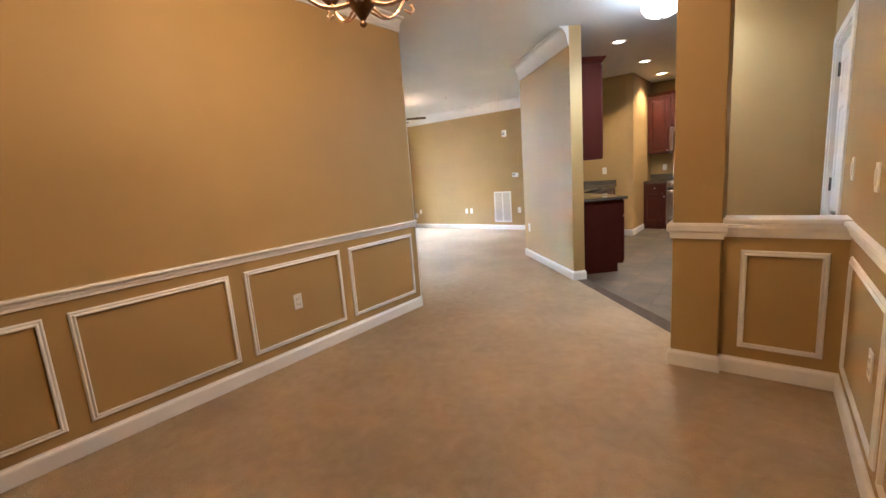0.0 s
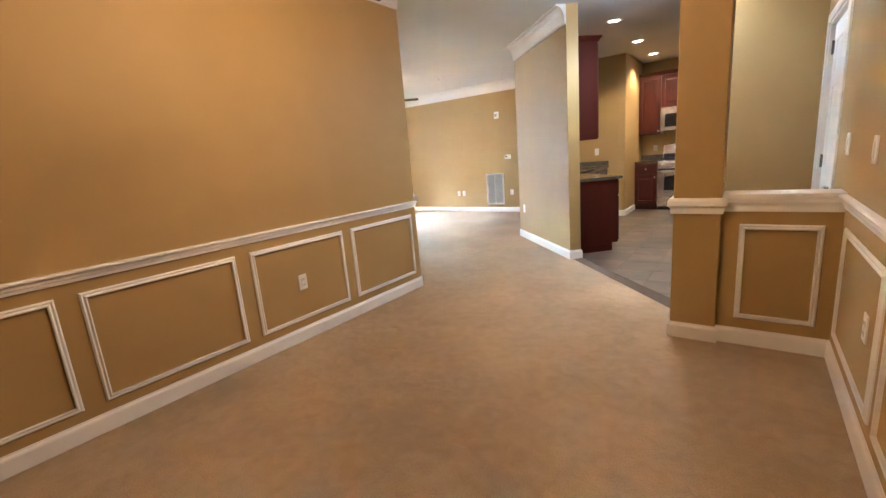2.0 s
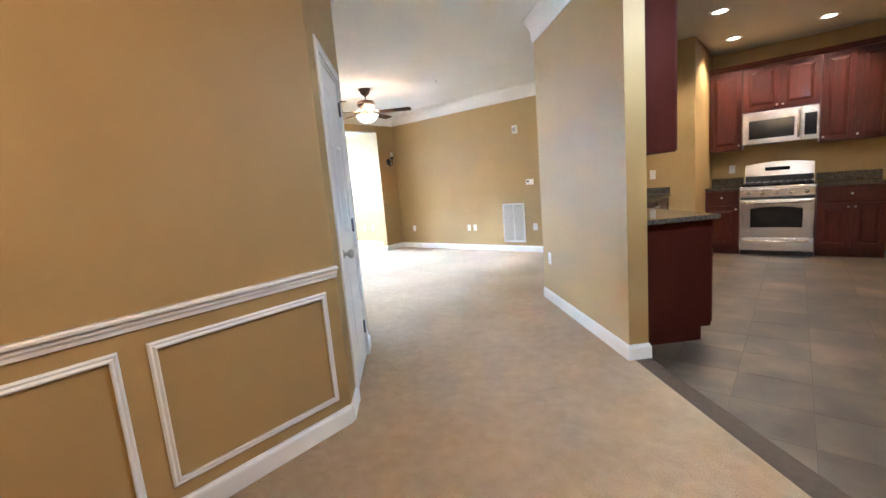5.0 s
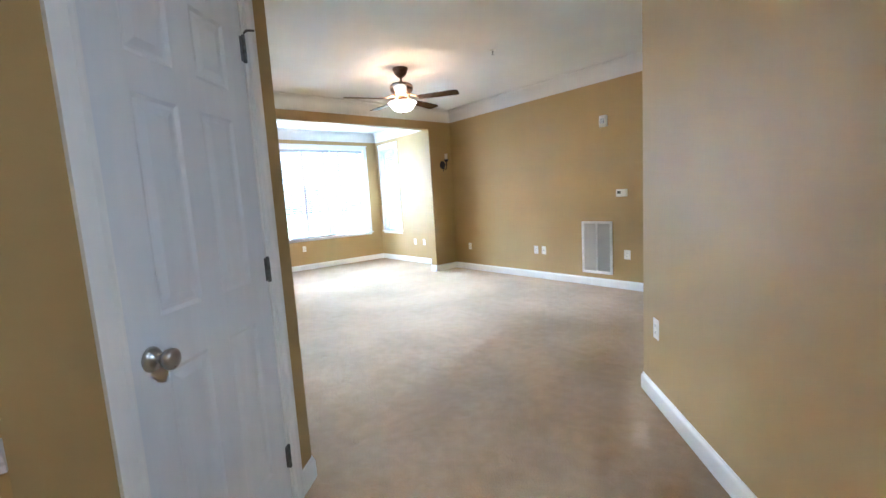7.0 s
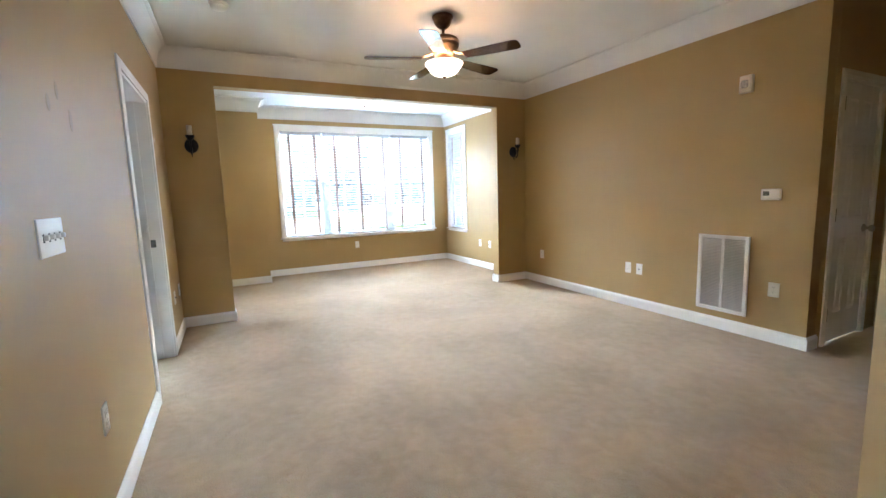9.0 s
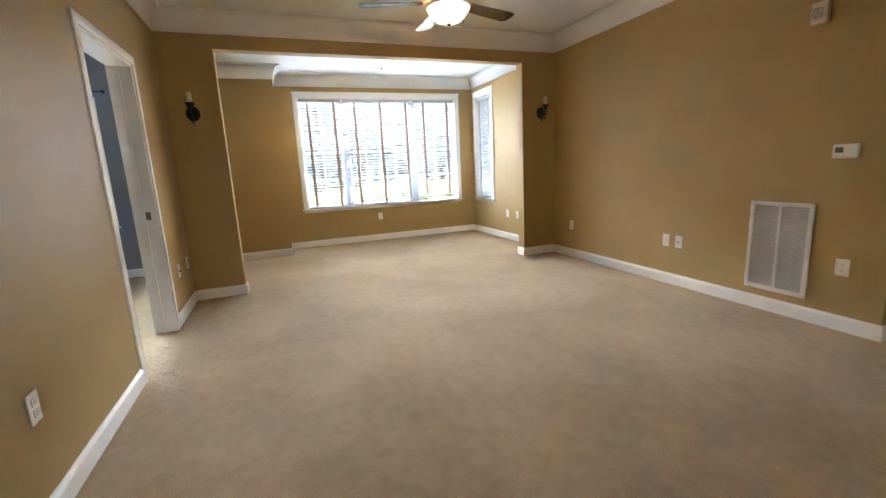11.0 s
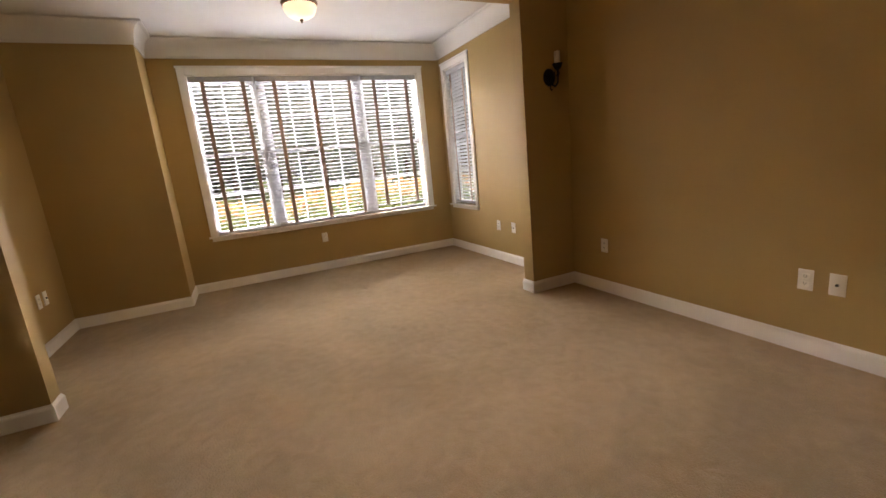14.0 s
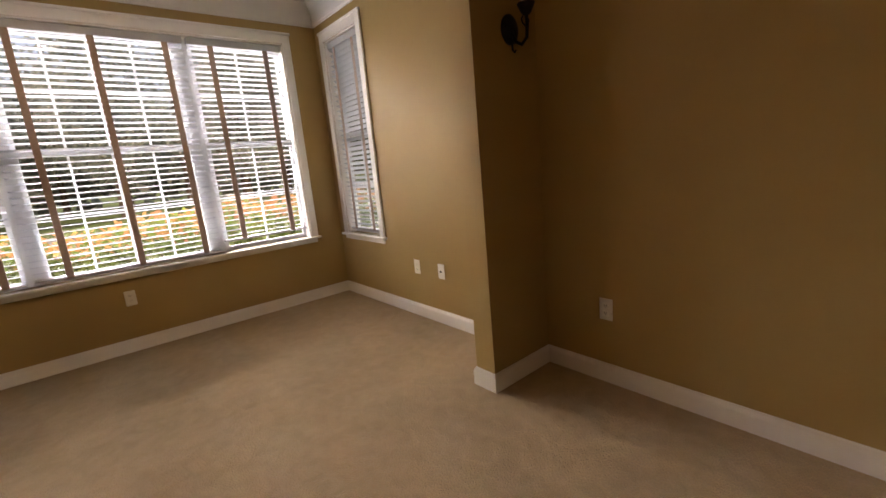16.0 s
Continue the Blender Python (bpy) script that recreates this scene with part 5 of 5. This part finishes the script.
# ---- outdoors ----
GZ = -0.55
structure("ground", prism(bmesh.new(), [(-400, -400), (-9.95, -400), (-9.95, 400), (-400, 400)], GZ - 0.3, GZ), GRASS, "green lawn outside the windows", "ground")
structure("ground_behind", prism(bmesh.new(), [(-9.95, -400), (400, -400), (400, 400), (-9.95, 400)], GZ - 0.3, GZ - 0.004), GRASS, "lawn round the house", "ground")
structure("ground_verge", prism(bmesh.new(), [(-21.5, -60), (-17.5, -60), (-17.0, 10), (-17.8, 70), (-22, 70)], GZ + 0.002, GZ + 0.05), STRAW, "pale straw verge beside the road", "ground")
structure("road", prism(bmesh.new(), [(-31, -80), (-22, -80), (-22, 90), (-31, 90)], GZ + 0.002, GZ + 0.02), ASPHALT, "grey asphalt road behind the lawn", "road")
structure("kerb", prism(bmesh.new(), [(-22, -80), (-21.82, -80), (-21.82, 90), (-22, 90)], GZ + 0.002, GZ + 0.15), surface("kerb_concrete", (0.35, 0.34, 0.32), (0.45, 0.44, 0.41), 8, 0.85, bump=0.3), "pale concrete kerb along the road", "kerb")


def leaves(rng_, centre, radii, n, size, shell=0.55):
    """Small leaf quads scattered through an uneven ellipsoid, thinner inside."""
    vs, fs = [], []
    for _ in range(n):
        while True:
            d = Vector((rng_.uniform(-1, 1), rng_.uniform(-1, 1), rng_.uniform(-1, 1)))
            if shell < d.length < 1:
                break
        k = 0.82 + 0.35 * noise.noise(d * 2.2 + Vector(centre))
        p = Vector(centre) + Vector((d.x * radii[0], d.y * radii[1], d.z * radii[2])) * k
        a = Vector((rng_.gauss(0, 1), rng_.gauss(0, 1), rng_.gauss(0, 1))).normalized()
        b = a.orthogonal().normalized()
        s = size * rng_.uniform(0.6, 1.3)
        i = len(vs)
        vs += [p - a * s, p + b * s * 0.55 + Vector((0, 0, s * 0.1)), p + a * s, p - b * s * 0.55]
        fs.append((i, i + 1, i + 2, i + 3))
    return vs, fs


def leaf_part(name, chunks, material, holder, label):
    vs, fs = [], []
    for v, f in chunks:
        o = len(vs)
        vs += v
        fs += [tuple(i + o for i in q) for q in f]
    me = bpy.data.meshes.new(name)
    me.from_pydata(vs, [], fs)
    me.materials.append(material)
    ob = new(name, me)
    ob.parent = holder
    return tagged(ob, label) if label else ob


LEAF_SHRUB = leafy("shrub_leaves", (0.05, 0.09, 0.02), (0.12, 0.15, 0.035), 1.6)
LEAF_RED = leafy("red_tips", (0.24, 0.09, 0.04), (0.30, 0.17, 0.06), 4)


def shrub(x, y, s, seed):
    r = random.Random(seed)
    holder = thing("shrub", pose(x, y, GZ) @ Matrix.Scale(s, 4), "green leafy shrub with some reddish tips on the lawn", "shrub", "hedge shrubs")
    st = bmesh.new()
    for k in range(6):
        a = k * 1.05
        tube(st, [(0.05 * math.cos(a), 0.05 * math.sin(a), 0), (0.2 * math.cos(a), 0.2 * math.sin(a), 0.4), (0.42 * math.cos(a), 0.42 * math.sin(a), 0.85)], [0.02, 0.014, 0.006], 6)
    part("stems", st, BARK, holder)
    leaf_part("foliage", [leaves(r, (0.35 * math.cos(k * 1.3), 0.35 * math.sin(k * 1.3), 0.62 + 0.08 * (k % 3)), (0.55, 0.55, 0.5), 420, 0.05, 0.2) for k in range(5)], LEAF_SHRUB, holder, "")
    leaf_part("tips", [leaves(r, (0, 0, 1.0), (0.78, 0.78, 0.26), 320, 0.05, 0.3)], LEAF_RED, holder, "reddish leaf tips")
    return holder


first = [shrub(-13.4, 4.0, 1.1, 3), shrub(-13.7, 5.2, 1.15, 4), shrub(-13.3, 6.3, 1.08, 5)]
rs = random.Random(11)
for y in (1.85, 2.95, 7.4, 8.5, 9.6, 10.7):
    i = int(y * 10)
    copy_thing(first[i % 3], pose(-13.5 + rs.uniform(-0.25, 0.25), y, GZ, 0, 0, rs.uniform(0, 360)) @ Matrix.Scale(1.1, 4))

structure("pavement", prism(bmesh.new(), [(-34.0, -30.0), (-10.6, -30.0), (-10.6, 0.9), (-17.2, 0.9), (-17.2, -2.0), (-34.0, -2.0)], GZ + 0.052, GZ + 0.09),
          surface("pale_concrete", (0.42, 0.41, 0.39), (0.52, 0.51, 0.48), 3, 0.85, bump=0.2, macro=0.12), "pale concrete parking pavement outside the bedroom", "pavement")

CARPAINT = surface("dark_blue_car_paint", (0.018, 0.024, 0.040), (0.026, 0.032, 0.052), 3, 0.25, 0.05, bump=0.0, coat=0.8)
CARGLASS = surface("tinted_car_glass", (0.02, 0.025, 0.03), (0.03, 0.035, 0.04), 3, 0.08, 0.02, bump=0.0)
RUBBER = surface("tyre_rubber", (0.02, 0.02, 0.02), (0.035, 0.035, 0.035), 20, 0.9, bump=0.1)
REDLENS = surface("red_lamp_lens", (0.30, 0.02, 0.02), (0.36, 0.03, 0.03), 10, 0.2, bump=0.0)
CLEARLENS = surface("clear_lamp_lens", (0.6, 0.6, 0.6), (0.7, 0.7, 0.7), 10, 0.15, bump=0.0)


def loft(bm, sections):
    """Closed rings of the same count, joined one to the next and capped."""
    rings = [[bm.verts.new(p) for p in ring] for ring in sections]
    n = len(rings[0])
    for a, b in zip(rings, rings[1:]):
        for i in range(n):
            bm.faces.new((a[i], a[(i + 1) % n], b[(i + 1) % n], b[i]))
    bm.faces.new(rings[0])
    bm.faces.new(rings[-1])
    return bm


def car(m):
    holder = thing("car", m, "dark blue sedan parked outside the window", "car", "parked cars")
    body = []
    for x, low, high, half in ((-2.25, 0.42, 0.72, 0.70), (-2.15, 0.28, 0.88, 0.82), (-1.5, 0.22, 0.96, 0.89), (0.0, 0.20, 0.95, 0.91), (1.0, 0.22, 0.92, 0.90), (1.9, 0.26, 0.78, 0.85), (2.25, 0.40, 0.62, 0.70)):
        body.append([(x, -half * 0.93, low), (x, half * 0.93, low), (x, half, low + 0.22), (x, half, high - 0.14), (x, half * 0.9, high), (x, -half * 0.9, high), (x, -half, high - 0.14), (x, -half, low + 0.22)])
    part("body", loft(bmesh.new(), body), CARPAINT, holder, "", True)
    cabin = [[(x, -h0, 0.9), (x, h0, 0.9), (x + dx, h1, z), (x + dx, -h1, z)] for x, dx, h0, h1, z in ((-1.75, 0.0, 0.72, 0.70, 0.93), (-1.05, 0.0, 0.80, 0.60, 1.36), (-0.3, 0.0, 0.82, 0.62, 1.44), (0.35, 0.0, 0.82, 0.61, 1.38), (1.2, 0.0, 0.74, 0.72, 0.92))]
    part("windows", loft(bmesh.new(), cabin), CARGLASS, holder, "dark tinted windows")
    roof = [[(x, -h, z), (x, h, z), (x, h * 0.94, z + 0.03), (x, -h * 0.94, z + 0.03)] for x, h, z in ((-1.1, 0.60, 1.355), (-0.3, 0.63, 1.44), (0.4, 0.61, 1.375))]
    part("roof", loft(bmesh.new(), roof), CARPAINT, holder, "", True)
    for x in (-1.35, 1.35):
        for y in (-0.84, 0.84):
            w = part("wheel", lathe(bmesh.new(), [(0.20, -0.10), (0.31, -0.10), (0.33, -0.06), (0.33, 0.06), (0.31, 0.10), (0.20, 0.10)], 24), RUBBER, holder, "black rubber tyre", False, Matrix.Translation((x, y, 0.33)) @ Matrix.Rotation(radians(90), 4, "X"))
            part("rim", lathe(bmesh.new(), [(0.06, -0.112), (0.20, -0.105), (0.20, 0.105), (0.06, 0.112)], 18), NICKEL, w, "alloy rim")
    for y in (-0.58, 0.58):
        part("headlight", boxed(2.02, 2.16, y - 0.16, y + 0.16, 0.56, 0.68, bevel=0.02), CLEARLENS, holder, "clear headlight")
        part("tail_light", boxed(-2.22, -2.12, y - 0.18, y + 0.18, 0.66, 0.80, bevel=0.02), REDLENS, holder, "red tail light")
    return holder


parked = car(pose(-16.2, -1.1, GZ + 0.09, 0, 0, 28))
copy_thing(parked, pose(-15.2, 14.2, GZ, 0, 0, 75))


def tree(x, y, h, seed):
    r = random.Random(seed)
    holder = thing("tree", pose(x, y, GZ), "leafy tree across the road, its green paled with painted haze", "tree", "roadside trees")
    bm = tube(bmesh.new(), [(0, 0, -0.1), (0.05, 0.02, h * 0.2), (-0.05, 0.06, h * 0.45), (0.08, 0, h * 0.8)], [h * 0.024, h * 0.019, h * 0.013, h * 0.004], 10)
    part("trunk", bm, BARK, holder)
    chunks = []
    for k in range(11):
        a, z = k * 2.4, h * (0.16 + 0.07 * k)
        l = h * (0.30 - 0.018 * k)
        tip = (l * math.cos(a), l * math.sin(a), z + l * 0.35)
        part("limb", tube(bmesh.new(), [(0, 0, z), (tip[0] * 0.5, tip[1] * 0.5, z + l * 0.12), tip], [h * 0.008, h * 0.005, h * 0.002], 6), BARK, holder)
        chunks.append(leaves(r, (tip[0] * 0.85, tip[1] * 0.85, tip[2]), (h * 0.19, h * 0.19, h * 0.14), 620, 0.16, 0.1))
    chunks.append(leaves(r, (0, 0, h * 0.93), (h * 0.16, h * 0.16, h * 0.12), 500, 0.16, 0.1))
    leaf_part("crown", chunks, LEAF, holder, "")
    return holder


kinds = [tree(-38.5, 1.0, 10.5, 21), tree(-40.5, 8.5, 13.0, 22), tree(-37.5, 15.5, 11.5, 23)]
for i in range(20):
    y = -34 + i * 4.1 if i < 8 else 20 + (i - 8) * 4.2
    copy_thing(kinds[i % 3], pose(-39 + rs.uniform(-2, 2), y, GZ, 0, 0, rs.uniform(0, 360)) @ Matrix.Scale(rs.uniform(0.85, 1.15), 4))
for i in range(17):
    copy_thing(kinds[(i + 1) % 3], pose(-49 + rs.uniform(-2, 2), -24 + i * 4.2, GZ, 0, 0, rs.uniform(0, 360)) @ Matrix.Scale(rs.uniform(0.9, 1.3), 4))
for x, y in ((-13.0, 19.0), (-20.0, 24.0), (-7.0, 26.0), (-12.0, 30.0), (-3.0, 30.0), (-16, 33)):
    copy_thing(kinds[int(y) % 3], pose(x, y, GZ, 0, 0, rs.uniform(0, 360)))
woods = random.Random(5)
vs, fs = [], []
for i in range(60):
    v, f = leaves(woods, (-64 + woods.uniform(-3, 3), -110 + i * 4, 4.0 + woods.uniform(-0.6, 2.0)), (4.5, 4.5, 6.5), 380, 0.9, 0.1)
    o = len(vs)
    vs += v
    fs += [tuple(k + o for k in q) for q in f]
me = bpy.data.meshes.new("backdrop_woods")
me.from_pydata(vs, [], fs)
me.materials.append(LEAF)
tagged(new("backdrop_woods", me), "distant belt of woods, painted haze greying its green", "woods", "", "stuff")

# ---- kitchen floor tiles, one by one ----
def clip_poly(poly, keep):
    """Cuts a polygon by the half plane keep(x, y) >= 0."""
    out = []
    for (a, b) in zip(poly, poly[1:] + poly[:1]):
        da, db = keep(*a), keep(*b)
        if da >= 0:
            out.append(a)
        if da * db < 0:
            t = da / (da - db)
            out.append((a[0] + t * (b[0] - a[0]), a[1] + t * (b[1] - a[1])))
    return out


TS, TG = 0.345, 0.0025
ex0, ey0 = TILE_EDGE[0]
ex1, ey1 = TILE_EDGE[1]
edge_line = lambda x, y: (x - ex0) * (ey1 - ey0) * -1 + (y - ey0) * (ex1 - ex0) - 0.012
wall_line = lambda x, y: (Vector((x - K0[0], y - K0[1], 0)).dot(KN) - 0.14)
tile_floor = thing("floor_tiles", pose(0, 0, 0), "grey-brown slate-look square floor tiles of kitchen and entry", "floor", "", "structure")
tile_mesh = {}
for i in range(-6, 5):
    for j in range(-6, 15):
        x, y = -0.775 + i * TS, 4.89 + j * TS
        poly = [(x + TG / 2, y + TG / 2), (x + TS - TG / 2, y + TG / 2), (x + TS - TG / 2, y + TS - TG / 2), (x + TG / 2, y + TS - TG / 2)]
        cut = clip_poly(poly, edge_line)
        cut = clip_poly(cut, wall_line) if cut and y < 6.6 else cut
        for keep in (lambda a, b: 0.73 - a, lambda a, b: a + 2.48, lambda a, b: 9.44 - b, lambda a, b: b - 3.17):
            cut = clip_poly(cut, keep) if len(cut) > 2 else []
        if len(cut) < 3:
            continue
        cx, cy = sum(p[0] for p in cut) / len(cut), sum(p[1] for p in cut) / len(cut)
        key = tuple((round(px - cx, 3), round(py - cy, 3)) for px, py in cut)
        if key not in tile_mesh:
            bm = bmesh.new()
            e = 0.0012
            lo = [bm.verts.new((px, py, -0.006)) for px, py in key]
            mid = [bm.verts.new((px, py, -0.0014)) for px, py in key]
            hi = [bm.verts.new((px * (1 - e / 0.22), py * (1 - e / 0.22), -0.0005)) for px, py in key]
            n = len(key)
            for a, b in ((lo, mid), (mid, hi)):
                for k in range(n):
                    bm.faces.new((a[k], a[(k + 1) % n], b[(k + 1) % n], b[k]))
            bm.faces.new(hi)
            bmesh.ops.recalc_face_normals(bm, faces=bm.faces)
            me = bpy.data.meshes.new("tile")
            bm.to_mesh(me)
            bm.free()
            me.materials.append(TILE)
            tile_mesh[key] = me
        o = new("tile", tile_mesh[key])
        o.parent = tile_floor
        o.matrix_basis = pose(cx, cy, 0)
